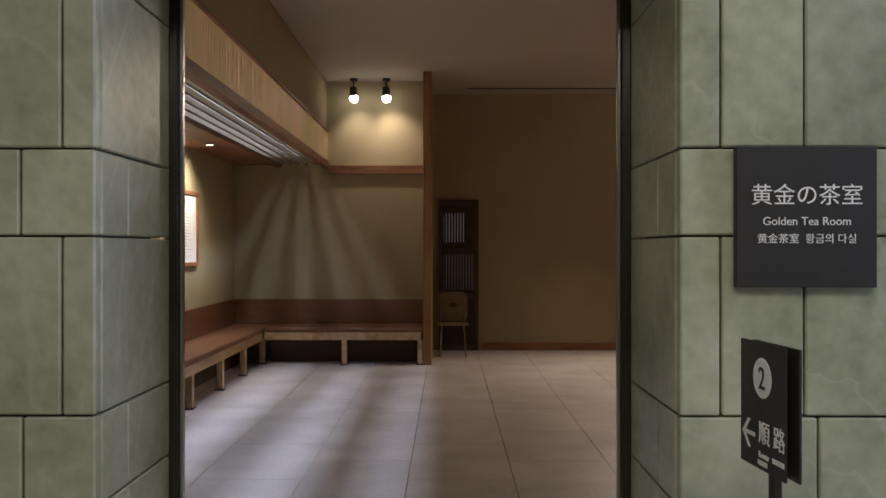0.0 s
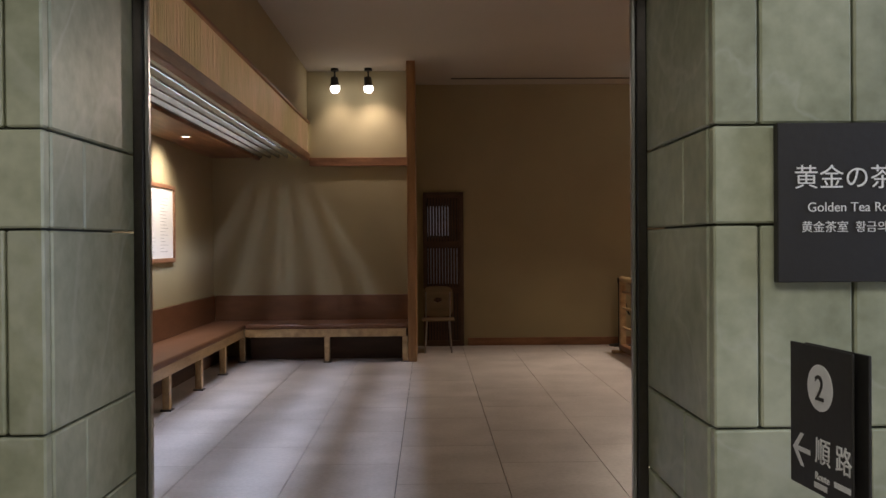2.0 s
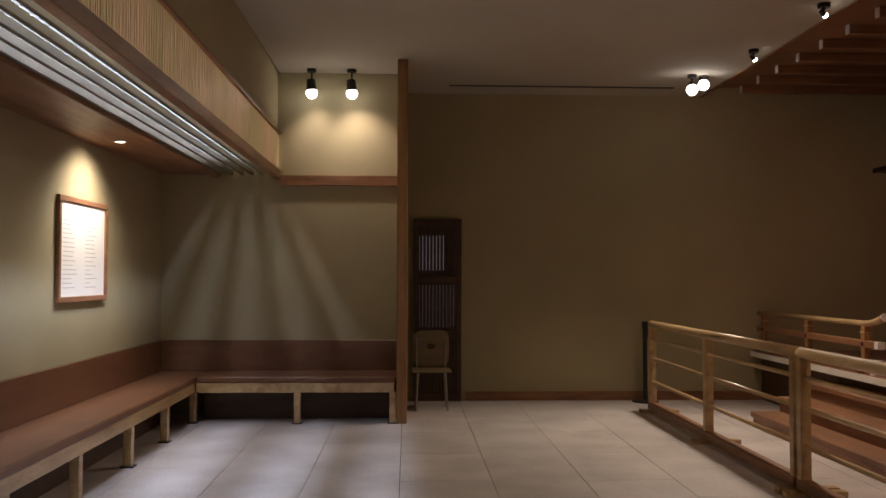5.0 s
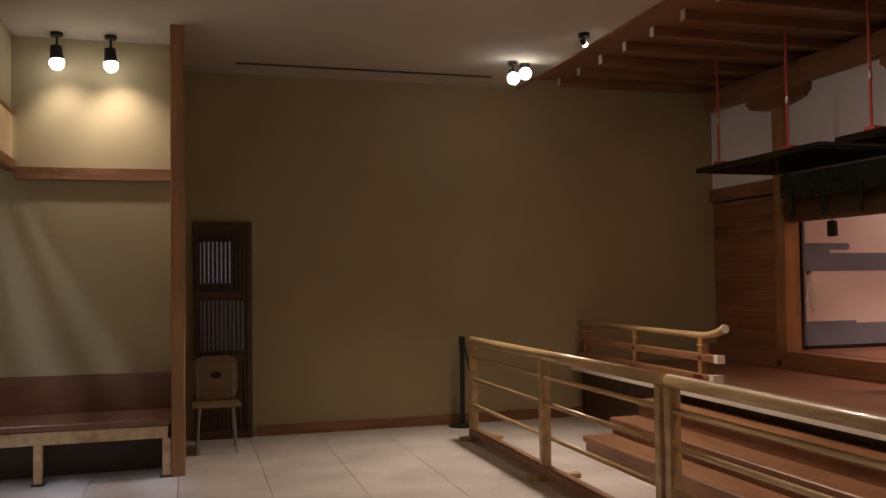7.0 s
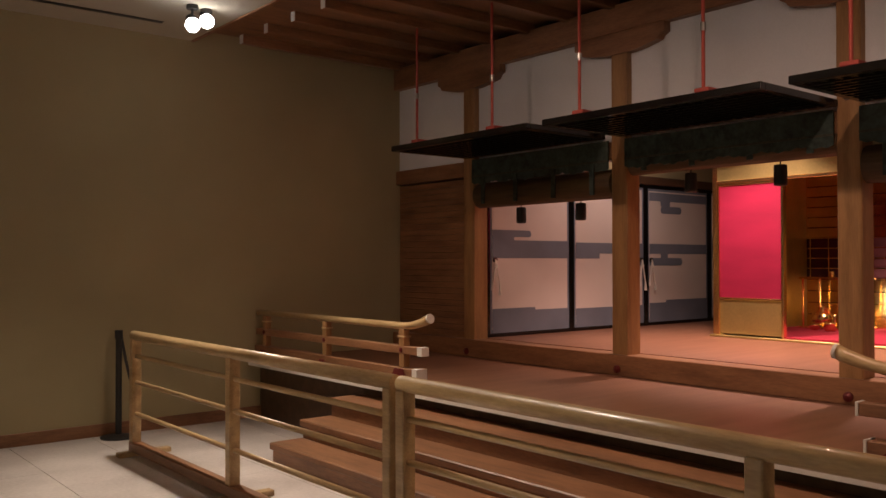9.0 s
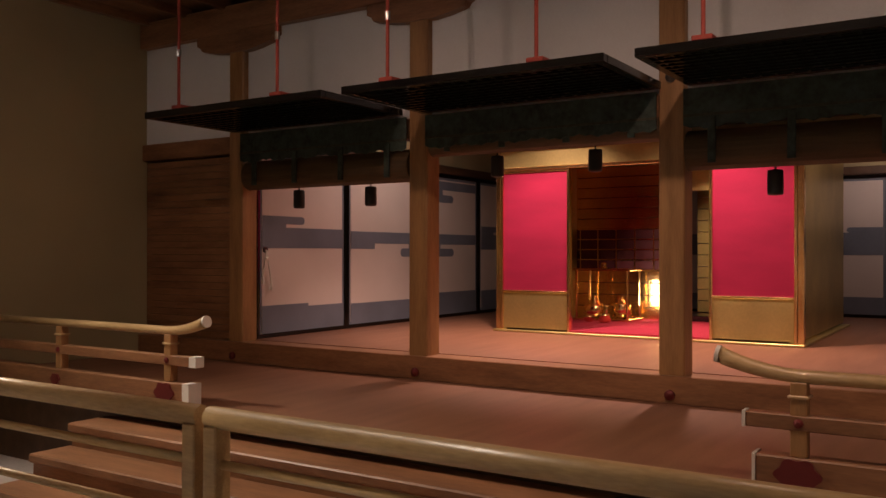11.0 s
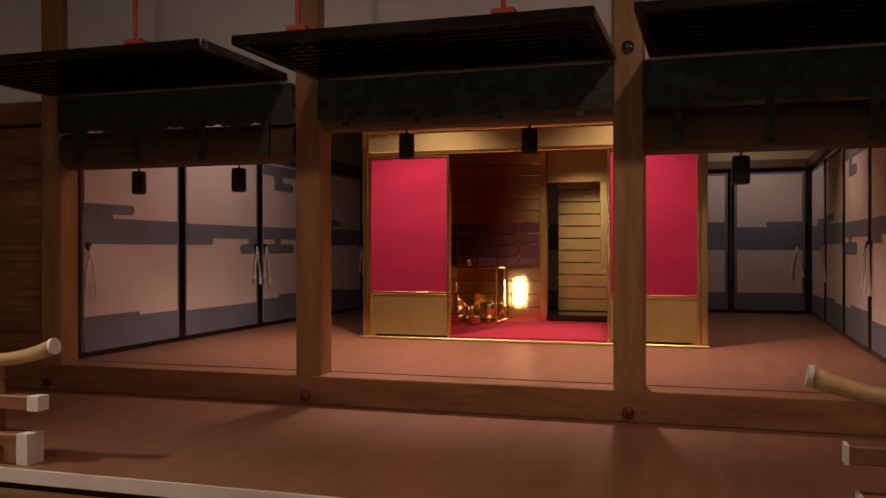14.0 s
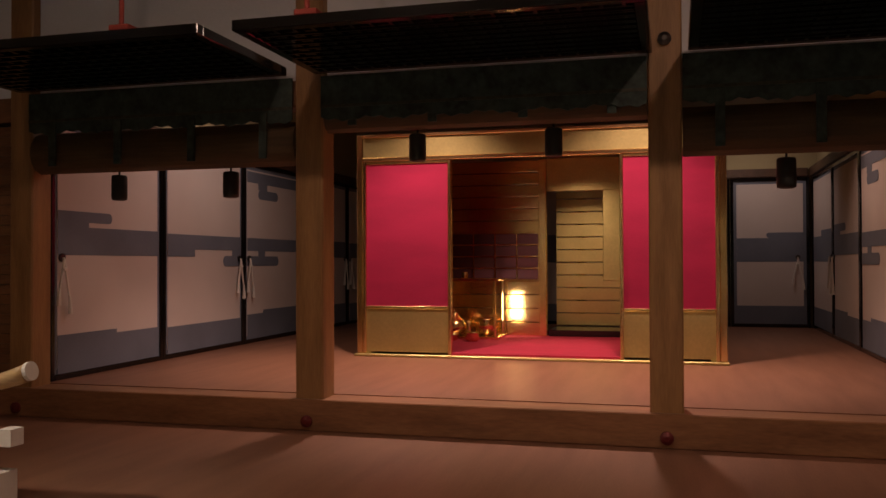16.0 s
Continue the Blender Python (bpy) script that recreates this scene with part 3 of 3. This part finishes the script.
def shutter(y0, y1):
    yc, w = (y0 + y1) / 2, y1 - y0
    t = thing("hanging_shutter", 5.03, yc, 2.39, "black lacquered lattice shutter hung level under the eaves", "shutter", "shutters")
    part("panel", B(-0.40, 0.40, -w / 2 + 0.03, w / 2 - 0.03, 0.0, 0.012), LACQUER, t)
    for x in (-0.44, 0.39):
        part("frame", B(x, x + 0.05, -w / 2, w / 2, -0.012, 0.035, bevel=0.004), LACQUER, t)
    for y in (-w / 2, w / 2 - 0.05):
        part("frame", B(-0.39, 0.39, y, y + 0.05, -0.012, 0.035, bevel=0.004), LACQUER, t)
    bm = bmesh.new()
    for i in range(1, 20):
        y = -w / 2 + w * i / 20
        box(bm, -0.39, 0.39, y - 0.008, y + 0.008, -0.010, -0.001)
    for i in range(1, 10):
        x = -0.39 + 0.78 * i / 10
        box(bm, x - 0.008, x + 0.008, -w / 2 + 0.05, w / 2 - 0.05, -0.014, -0.005)
    part("lattice", bm, LACQUER, t)
    for y in (-w / 2 + 0.39, w / 2 - 0.33):
        h = part("hanger", R((-0.41, y, 0.035), (-0.41, y, 1.0), 0.011), CORD, t, "red hanging rod")
        part("clasp", R((-0.41, y, 0.40), (-0.41, y, 0.45), 0.017), STEEL, h)
        part("bracket", B(-0.435, -0.34, y - 0.05, y + 0.05, 0.035, 0.06, bevel=0.004), CORD, t, "red metal bracket")


for a, b in ((10.82, 9.165), (9.005, 7.31), (7.15, 5.48), (5.32, 3.66)):
    shutter(b, a)


def blind(a, b, low, r):
    """A blind rolled up behind its brocade valance; low: the underside of the roll."""
    yc, w = (a + b) / 2, a - b - 0.16
    t = thing("rolled_blind", PX, yc, 2.36, "rolled bamboo blind with green brocade and black tassels", "blind", "rolled blinds")
    zr = low - 2.36 + r
    bm = bmesh.new()
    n = 26
    ring = lambda y, k: (0.9 * r * math.cos(math.tau * k / n), y, zr + r * (1 + 0.025 * (k % 2)) * math.sin(math.tau * k / n))
    rows = [[bm.verts.new(ring(y, k)) for k in range(n)] for y in (-w / 2, w / 2)]
    for k in range(n):
        bm.faces.new((rows[0][k], rows[0][(k + 1) % n], rows[1][(k + 1) % n], rows[1][k]))
    bm.faces.new(rows[0][::-1])
    bm.faces.new(rows[1])
    part("roll", bm, ROLL, t)
    bm = bmesh.new()
    m = 40
    lower = [(-w / 2 + w * k / m, -0.215 - 0.012 * (k % 2) - 0.008 * math.sin(k * 0.9)) for k in range(m + 1)]
    outline(bm, [(-w / 2, 0.004), *lower, (w / 2, 0.004)], "x", -0.112, -0.104)
    part("valance", bm, GREEN, t, "green brocade valance")
    part("valance_band", B(-0.1165, -0.1125, -w / 2, w / 2, -0.16, -0.145), GOLDTHREAD, t, "dull woven band")
    for y in (-w * 0.40, -w * 0.14, w * 0.14, w * 0.40):
        part("strap", B(-r - 0.012, -r + 0.004, y - 0.022, y + 0.022, zr - r * 0.75, -0.17, bevel=0.002), GREEN, t, "green tie strap")
    for y in (-0.355, 0.355):
        z = zr - r
        q = part("tassel", lathe(bmesh.new(), [(0.030, z - 0.155), (0.043, z - 0.150), (0.045, z - 0.13), (0.044, z - 0.022), (0.040, z - 0.012), (0.012, z - 0.008)], (0.08, y, 0), 16), BLACK, t, "black silk tassel", smooth=True)
        part("cord", R((0.08, y, z - 0.01), (0.08, y, z + r * 0.6), 0.006, seg=6), BLACK, q)


for (a, b), (low, r) in zip(zip(POSTS, POSTS[1:]), ((1.92, 0.115), (2.085, 0.085), (1.90, 0.115), (1.90, 0.115))):
    blind(a, b, low, r)


def lathe_x(x, y, z, r):
    """A small domed stud on a face that looks towards -x."""
    bm = lathe(bmesh.new(), [(r, 0), (r * 0.94, r * 0.4), (r * 0.4, r * 0.75)], (0, 0, 0), 12)
    bmesh.ops.rotate(bm, cent=(0, 0, 0), matrix=Matrix.Rotation(radians(-90), 3, "Y"), verts=bm.verts)
    bmesh.ops.translate(bm, vec=(x, y, z), verts=bm.verts)
    return bm


def side_rail(y0, y1, label):
    """A stage balustrade along the edge; the end at y0 stands at the steps and curves up."""
    t = thing("balustrade", DX + 0.08, y0, DECK, label, "balustrade", "stage balustrades")
    s = 1 if y1 > y0 else -1
    n = abs(y1 - y0)
    cap = 0.055 if s > 0 else 0.012
    bm = bmesh.new()
    path = [(s * (-0.29 + 0.04 * i), 0.42 + 0.062 * (1 - i / 8) ** 2, 0.026 + 0.010 * (1 - i / 8) ** 2) for i in range(9)] + [(s * n, 0.42, 0.026)]
    rings = []
    for y, z, h in path:
        rings.append([bm.verts.new((0.03 * math.cos(math.tau * k / 16), y, z + h * math.sin(math.tau * k / 16))) for k in range(16)])
    for p, q in zip(rings, rings[1:]):
        for k in range(16):
            bm.faces.new((p[k], p[(k + 1) % 16], q[(k + 1) % 16], q[k]))
    bm.faces.new(rings[0])
    bm.faces.new(rings[-1])
    part("top_rail", bm, PALE, t, smooth=True)
    part("rail_end", R((0, s * -0.306, 0.487), (0, s * -0.291, 0.484), 0.034, seg=16), WHITEEND, t, "white painted end")
    part("middle_rail", B(-0.03, 0.03, s * -0.19, s * n, 0.222, 0.279, bevel=0.004), WOOD, t)
    part("rail_end", B(-0.032, 0.032, s * (-0.1905 - cap), s * -0.1905, 0.220, 0.281), WHITEEND, t, "white painted end")
    part("bottom_rail", B(-0.045, 0.045, s * -0.15, s * n, 0.0, 0.125, bevel=0.005), WOOD, t)
    part("rail_end", B(-0.047, 0.047, s * (-0.1505 - cap), s * -0.1505, 0.0, 0.127), WHITEEND, t, "white painted end")
    for y in (0.0, n * 0.47, n * 0.93):
        part("strut", B(-0.028, 0.028, s * y - 0.03, s * y + 0.03, 0.125, 0.40, bevel=0.004), WOODZ, t)
        part("strut_cap", B(-0.036, 0.036, s * y - 0.038, s * y + 0.038, 0.340, 0.352, bevel=0.003), PALE, t)
        bm = bmesh.new()
        q = 1.5 if y == 0.0 else 0.85
        pts = []
        for k in range(36):
            a = math.tau * k / 36
            g = 1 + 0.10 * math.cos(6 * a)
            pts.append((s * y + 0.052 * q * g * math.cos(a), 0.062 + 0.040 * q * g * math.sin(a)))
        outline(bm, pts, "x", -0.056, -0.0455)
        part("metal_boss", bm, BOSS, t, "dark red metal fitting")
        part("stud", lathe_x(-0.031, s * y, 0.250, 0.018), BOSS, t, "dark red nail cover")


side_rail(9.72, BACK - 0.05, "cypress balustrade with white painted rail ends by the steps")
side_rail(6.26, 3.2, "cypress balustrade with white painted rail ends by the steps")


# ---- sliding doors ----
def cloud(bm, u0, u1, z0, z1, put, left=True, right=True):
    """A cloud band with round ends, in the door's own plane."""
    r, pts = (z1 - z0) / 2, []
    for k in range(9):
        a = -math.pi / 2 + math.pi * k / 8
        pts.append((u1 - (r if right else 0) + (r * math.cos(a) if right else 0), (z0 + z1) / 2 + r * math.sin(a)))
    for k in range(9):
        a = math.pi / 2 + math.pi * k / 8
        pts.append((u0 + (r if left else 0) + (r * math.cos(a) if left else 0), (z0 + z1) / 2 + r * math.sin(a)))
    f = bm.faces.new([bm.verts.new(put(u, z, 0.004)) for u, z in pts])
    ex = bmesh.ops.extrude_face_region(bm, geom=[f])
    d = Vector(put(0, 0, 0.006)) - Vector(put(0, 0, 0.004))
    bmesh.ops.translate(bm, vec=d, verts=[v for v in ex["geom"] if isinstance(v, bmesh.types.BMVert)])


BANDS = {
    "a": ((-1, 1, 0.035, 0.243, 0, 0), (-1, 0.1, 0.243, 0.268, 0, 0), (-1, 1, 0.75, 0.925, 0, 0), (-1, -0.45, 0.925, 0.955, 0, 0), (-1, 0.0, 0.955, 1.022, 0, 1)),
    "b": ((-1, 1, 0.035, 0.232, 0, 0), (-1, 1, 0.802, 0.915, 0, 0), (-1, -0.32, 0.748, 0.802, 0, 0), (0.48, 1, 0.67, 0.756, 1, 0), (0.75, 1, 0.756, 0.802, 0, 0)),
    "c": ((-1, 1, 0.035, 0.25, 0, 0), (-0.45, 1, 0.25, 0.278, 0, 0), (-1, 1, 0.802, 0.915, 0, 0), (-0.62, -0.38, 0.756, 0.802, 0, 0), (-1, 0.12, 0.67, 0.756, 0, 1),
          (-1, 1, 1.40, 1.495, 0, 0), (-0.62, 0.10, 1.262, 1.345, 1, 1), (-0.62, -0.3, 1.345, 1.40, 0, 0)),
    "f": ((-1, 1, 0.035, 0.226, 0, 0), (-1, 1, 0.69, 0.94, 0, 0), (-0.1, 1, 0.94, 0.997, 1, 0)),
}


def sliding_door(x, y, width, axis, bands, handle):
    """axis: the way the face looks, '-y', '-x' or '+y'; bands: which of the cloud designs it bears."""
    t = thing("sliding_door", x, y, INNER, "paper sliding door with blue grey cloud bands and black frame", "door", "sliding doors")
    t.rotation_euler = (0, 0, {"-y": 0, "-x": -math.pi / 2, "+y": math.pi}[axis])
    H, w = 1.575, width / 2
    part("border", B(-w + 0.03, w - 0.03, -0.003, 0.004, 0.03, H - 0.03), CLOUD, t, "blue grey paper border")
    e = w - 0.062
    part("sheet", B(-e, e, -0.008, -0.0035, 0.065, H - 0.065), PAPER, t)
    for u in (-w, w - 0.032):
        part("stile", B(u, u + 0.032, -0.018, 0.012, 0.0, H, bevel=0.004), LACQUER, t)
    for z in (0.0, H - 0.035):
        part("rail", B(-w + 0.032, w - 0.032, -0.018, 0.012, z, z + 0.035, bevel=0.004), LACQUER, t)
    put = lambda u, z, d: (u, -d - 0.005, z)
    for u0, u1, z0, z1, lf, rt in BANDS[bands]:
        bm = bmesh.new()
        cloud(bm, u0 * e, u1 * e, z0, z1, put, lf, rt)
        part("cloud_band", bm, CLOUD, t)
    for u in handle:
        c = u * w
        h = part("pull", R((c, -0.022, 0.735), (c, -0.009, 0.735), 0.026), DARKSTEEL, t)
        bm = bmesh.new()
        for du, drop in ((-0.042, 0.19), (0.048, 0.24)):
            pts = [(c, -0.026, 0.735)] + [(c + du * (k / 5) ** 1.5, -0.032, 0.735 + 0.012 * (k == 1) - drop * (k / 5) ** 1.2) for k in range(1, 6)]
            for p, q in zip(pts, pts[1:]):
                rod(bm, p, q, 0.0075, seg=6)
            rod(bm, pts[-1], (pts[-1][0] + du * 0.15, -0.032, pts[-1][2] - 0.10), 0.009, 0.016, seg=8)
        rod(bm, (c - 0.016, -0.034, 0.66), (c + 0.016, -0.034, 0.672), 0.013, seg=8)
        part("cord_tassel", bm, WHITEEND, h, "pale knotted cord")


for i in range(5):
    sliding_door(6.245 + i * 1.22 if i else 6.27, NEAR_L, 1.215 if i else 1.165, "-y", "abcab"[i], ((-0.84,), (0.86,), (-0.86,), (0.86,), (-0.86,))[i])
for i in range(6):
    sliding_door(FAR, NEAR_R + 0.33 + i * 0.79, 0.785, "-x", "f", ((0.70,), (-0.70,))[i % 2])
for i in range(5):
    sliding_door(FAR - 0.62 - i * 1.2, NEAR_R - 0.1, 1.195, "+y", "facbf"[i], ((0.88,), (-0.88,))[i % 2])
ZL = INNER + 1.58
setting("lintel_left", B(5.70, FAR, NEAR_L - 0.03, NEAR_L + 0.02, ZL, ZL + 0.09, bevel=0.004), DARKWOOD, "dark lintel above the sliding doors", "beam")
setting("lintel_far", B(FAR - 0.03, FAR + 0.02, NEAR_R - 0.05, NEAR_L - 0.04, ZL, ZL + 0.09, bevel=0.004), DARKWOOD, "dark lintel above the sliding doors", "beam")
setting("lintel_right", B(PX + 0.082, FAR - 0.04, NEAR_R - 0.14, NEAR_R - 0.06, ZL, ZL + 0.09, bevel=0.004), DARKWOOD, "dark lintel above the sliding doors", "beam")


# ---- the golden tea room ----
TX0, TX1, TY0, TY1, TOP = 7.455, 9.75, 6.925, 9.475, 2.36
tr = thing("tea_room", TX0, (TY0 + TY1) / 2, INNER, "small golden tea room with crimson gauze panels, front open", "tea room")


def tpart(name, x0, x1, y0, y1, z0, z1, mat, bevel=0.0, label=""):
    yc = (TY0 + TY1) / 2
    return part(name, B(x0 - TX0, x1 - TX0, y0 - yc, y1 - yc, z0 - INNER, z1 - INNER, bevel=bevel), mat, tr, label)


tpart("base", TX0 - 0.04, TX1, TY0 - 0.06, TY1 + 0.06, INNER, INNER + 0.02, GOLDDULL, 0.004)
FZ = INNER + 0.035
tpart("carpet", TX0 + 0.01, TX1 - 0.1, TY0 + 0.06, TY1 - 0.06, INNER + 0.02, FZ, CARPET, 0, "crimson felt floor")
for a, b in ((8.795, TY1), (TY0, 7.585)):
    tpart("lower_panel", TX0 + 0.01, TX0 + 0.04, a + 0.025, b - 0.025, INNER + 0.02, 1.06, GOLDDULL, 0, "dull gold lower panel")
    tpart("gauze_panel", TX0 + 0.012, TX0 + 0.03, a + 0.025, b - 0.025, 1.08, 2.135, RED, 0, "crimson gauze panel")
    tpart("panel_rail", TX0, TX0 + 0.045, a + 0.025, b - 0.025, 1.06, 1.08, GOLD, 0.003)
    tpart("panel_rail", TX0, TX0 + 0.045, a + 0.025, b - 0.025, 2.135, 2.155, GOLD, 0.003)
    for y in (a, b - 0.024):
        tpart("post", TX0 - 0.008, TX0 + 0.05, y, y + 0.024, INNER + 0.02, 2.155, GOLD, 0.004)
tpart("corner_post", TX0, TX0 + 0.06, TY1 + 0.002, TY1 + 0.05, INNER + 0.02, TOP, GOLD, 0.005)
tpart("corner_post", TX0, TX0 + 0.06, TY0 - 0.05, TY0 - 0.002, INNER + 0.02, TOP, GOLD, 0.005)
tpart("frieze", TX0 + 0.01, TX0 + 0.04, TY0, TY1, 2.185, TOP - 0.025, GOLDDULL)
tpart("top_rail", TX0 - 0.01, TX0 + 0.05, TY0, TY1, 2.156, 2.185, GOLD, 0.004)
tpart("top_rail", TX0 - 0.01, TX0 + 0.05, TY0, TY1, TOP - 0.025, TOP, GOLD, 0.004)
tpart("ceiling", TX0 + 0.05, TX1, TY0, TY1, TOP - 0.02, TOP, GOLDDULL)
for y in (TY0, TY1 - 0.03):
    tpart("side_wall", TX0 + 0.05, TX1, y, y + 0.03, FZ, TOP - 0.02, GOLDDULL)
# rear wall of boards with a crimson window, an inner post and a further recess
RX, RY, W0, W1 = 9.07, 8.39, 1.235, 1.67
for z0, n, h in ((FZ, 4, (W0 - FZ) / 4), (W1, 6, (2.32 - W1) / 6)):
    for i in range(n):
        tpart("gold_board", RX, RX + 0.03, RY, TY1 - 0.03, z0 + i * h, z0 + (i + 1) * h - 0.006, GOLD, 0.004)
tpart("wall_core", RX + 0.031, RX + 0.05, RY, TY1 - 0.03, FZ, 2.32, DARKWOOD)
tpart("window_paper", RX + 0.01, RX + 0.02, RY, TY1 - 0.03, W0, W1, DARKRED, 0, "dark crimson window paper")
for i in range(5):
    z = W0 + i * (W1 - W0 - 0.012) / 4
    tpart("window_bar", RX - 0.006, RX + 0.009, RY, TY1 - 0.03, z, z + 0.011, GOLD)
for i in range(6):
    y = RY + i * 0.2
    tpart("window_bar", RX - 0.010, RX + 0.008, y, y + 0.011, W0, W1 + 0.002, GOLD)
tpart("inner_post", RX - 0.06, RX + 0.01, RY - 0.07, RY - 0.002, FZ, 2.32, GOLD, 0.006)
for i in range(13):
    z = FZ + 0.06 + i * 0.12
    tpart("gold_board", 9.60, 9.63, 6.98, RY - 0.08, z, z + 0.114, GOLDDULL, 0.004)
tpart("recess_step", RX - 0.02, 9.59, 6.98, RY - 0.08, FZ, FZ + 0.055, LACQUER, 0.004, "black lacquered step")
tpart("recess_lintel", RX - 0.05, RX, 6.98, RY - 0.075, 2.03, 2.32, GOLDDULL, 0.003)
tpart("sliding_screen", RX - 0.10, RX - 0.07, 6.98, 7.82, 1.235, 2.03, GOLDDULL, 0.004)


def daisu():
    t = thing("tea_stand", 8.80, 8.98, FZ, "golden tea stand with a flat top and slim legs", "stand")
    part("top", B(-0.2, 0.2, -0.30, 0.30, 0.50, 0.522, bevel=0.004), GOLD, t)
    part("bottom", B(-0.2, 0.2, -0.30, 0.30, 0.0, 0.025, bevel=0.004), GOLD, t)
    for x in (-0.17, 0.17):
        for y in (-0.27, 0.27):
            part("leg", R((x, y, 0.025), (x, y, 0.50), 0.013), GOLD, t)


daisu()


def vessel(name, x, y, z, rings, label, category):
    t = thing(name, x, y, z, label, category, "golden tea utensils")
    part("body", lathe(bmesh.new(), [(q * 0.85, h * 0.85) for q, h in rings], (0, 0, 0)), GOLD, t, smooth=True)
    return t


ZS = FZ + 0.025
k = vessel("kettle", 8.74, 9.10, ZS, [(0.09, 0), (0.13, 0.04), (0.14, 0.10), (0.11, 0.16), (0.06, 0.19), (0.06, 0.21)], "round golden kettle on the tea stand", "kettle")
part("lid", lathe(bmesh.new(), [(0.050, 0.180), (0.043, 0.192), (0.010, 0.197), (0.012, 0.213), (0.009, 0.221)], (0, 0, 0)), GOLD, k)
vessel("water_jar", 8.78, 8.82, ZS, [(0.07, 0), (0.10, 0.03), (0.10, 0.16), (0.085, 0.18)], "golden water jar on the tea stand", "jar")
vessel("ladle_stand", 8.70, 8.96, ZS, [(0.035, 0), (0.045, 0.03), (0.025, 0.10), (0.035, 0.15)], "slim golden ladle stand", "stand")
vessel("tea_caddy", 8.74, 9.0, FZ + 0.522, [(0.03, 0), (0.036, 0.01), (0.036, 0.05), (0.03, 0.065)], "small golden caddy on the stand top", "caddy")
vessel("tea_bowl", 8.46, 9.04, FZ, [(0.03, 0), (0.05, 0.015), (0.065, 0.05), (0.068, 0.075)], "golden tea bowl on the crimson felt", "bowl")
vessel("rinse_jar", 8.42, 8.86, FZ, [(0.05, 0), (0.075, 0.03), (0.06, 0.08), (0.072, 0.10)], "golden rinse jar on the crimson felt", "jar")

# ---- stone blocks of the wall ----
PIECES = {}


def piece(name, sx, sy, sz, bevel, mat, parent, x, y, z):
    key = (round(sx, 3), round(sy, 3), round(sz, 3), mat.name)
    if key not in PIECES:
        PIECES[key] = mesh(name, B(-sx / 2, sx / 2, -sy / 2, sy / 2, -sz / 2, sz / 2, bevel=bevel), mat)
    o = new(name, PIECES[key])
    o.parent = parent
    o.location = (x, y, z)
    return o


COURSES = [(-0.0, 0.19), (0.19, 0.58), (0.58, 0.77), (0.77, 0.97), (0.97, 1.36), (1.36, 1.55), (1.55, 1.94), (1.94, 2.13), (2.13, 2.52)]
J = 0.005
for ci, (z0, z1) in enumerate(COURSES):
    tall = z1 - z0 > 0.3
    zc, h = (z0 + z1) / 2, z1 - z0 - J
    cuts_r = [0.70, 0.79, 0.97, 1.36, 1.75, 2.14, 2.53, 2.92, 3.31] if tall else [0.70, 1.0, 1.4, 1.8, 2.2, 2.6, 3.0, 3.4]
    cuts_l = [-0.56, -0.635, -0.98, -1.37, -1.76, -2.15, -2.54, -2.93] if tall else [-0.56, -0.725, -1.1, -1.5, -1.9, -2.3, -2.7]
    if ci == 3:
        cuts_l[1] = -0.72
    for cuts, s, pr in ((cuts_r, 1, pier_r), (cuts_l, -1, pier_l)):
        for a, b in zip(cuts, cuts[1:]):
            w = abs(b - a) - J
            piece("stone_block", w, 0.03, h, 0.004, STONE, pr, (a + b) / 2, 2.425, zc)
        if z0 < 2.0:
            zz = min(z1, 2.05)
            parts_y = [2.441, 2.94] if tall else [2.441, 2.60, 2.94]
            for a, b in zip(parts_y, parts_y[1:]):
                piece("stone_block", 0.03, b - a - J, zz - z0 - J, 0.004, STONE, pr, cuts[0] + 0.015 * s, (a + b) / 2, (z0 + zz) / 2)
for i in range(3):
    piece("stone_block", 0.425, 0.03, 0.46, 0.004, STONE, lintel, -0.345 + i * 0.43, 2.425, 2.30)

# ---- floor slabs ----
fl = bpy.data.objects["floor"]
for i in range(11):
    for j in range(11):
        x0, y0 = -2.48 + i * 0.613, 2.85 + j * 0.9 + (0.45 if i % 2 else 0)
        x1, y1 = x0 + 0.613, min(y0 + 0.9, BACK)
        if y1 - y0 > 0.1:
            piece("floor_slab", x1 - x0 - 0.004, y1 - y0 - 0.0035, 0.03, 0.001, TILE, fl, (x0 + x1) / 2, (y0 + y1) / 2, -0.015)
for i in range(1, 11, 2):
    piece("floor_slab", 0.609, 0.4465, 0.03, 0.001, TILE, fl, -2.1735 + i * 0.613, 2.85 + 0.225, -0.015)
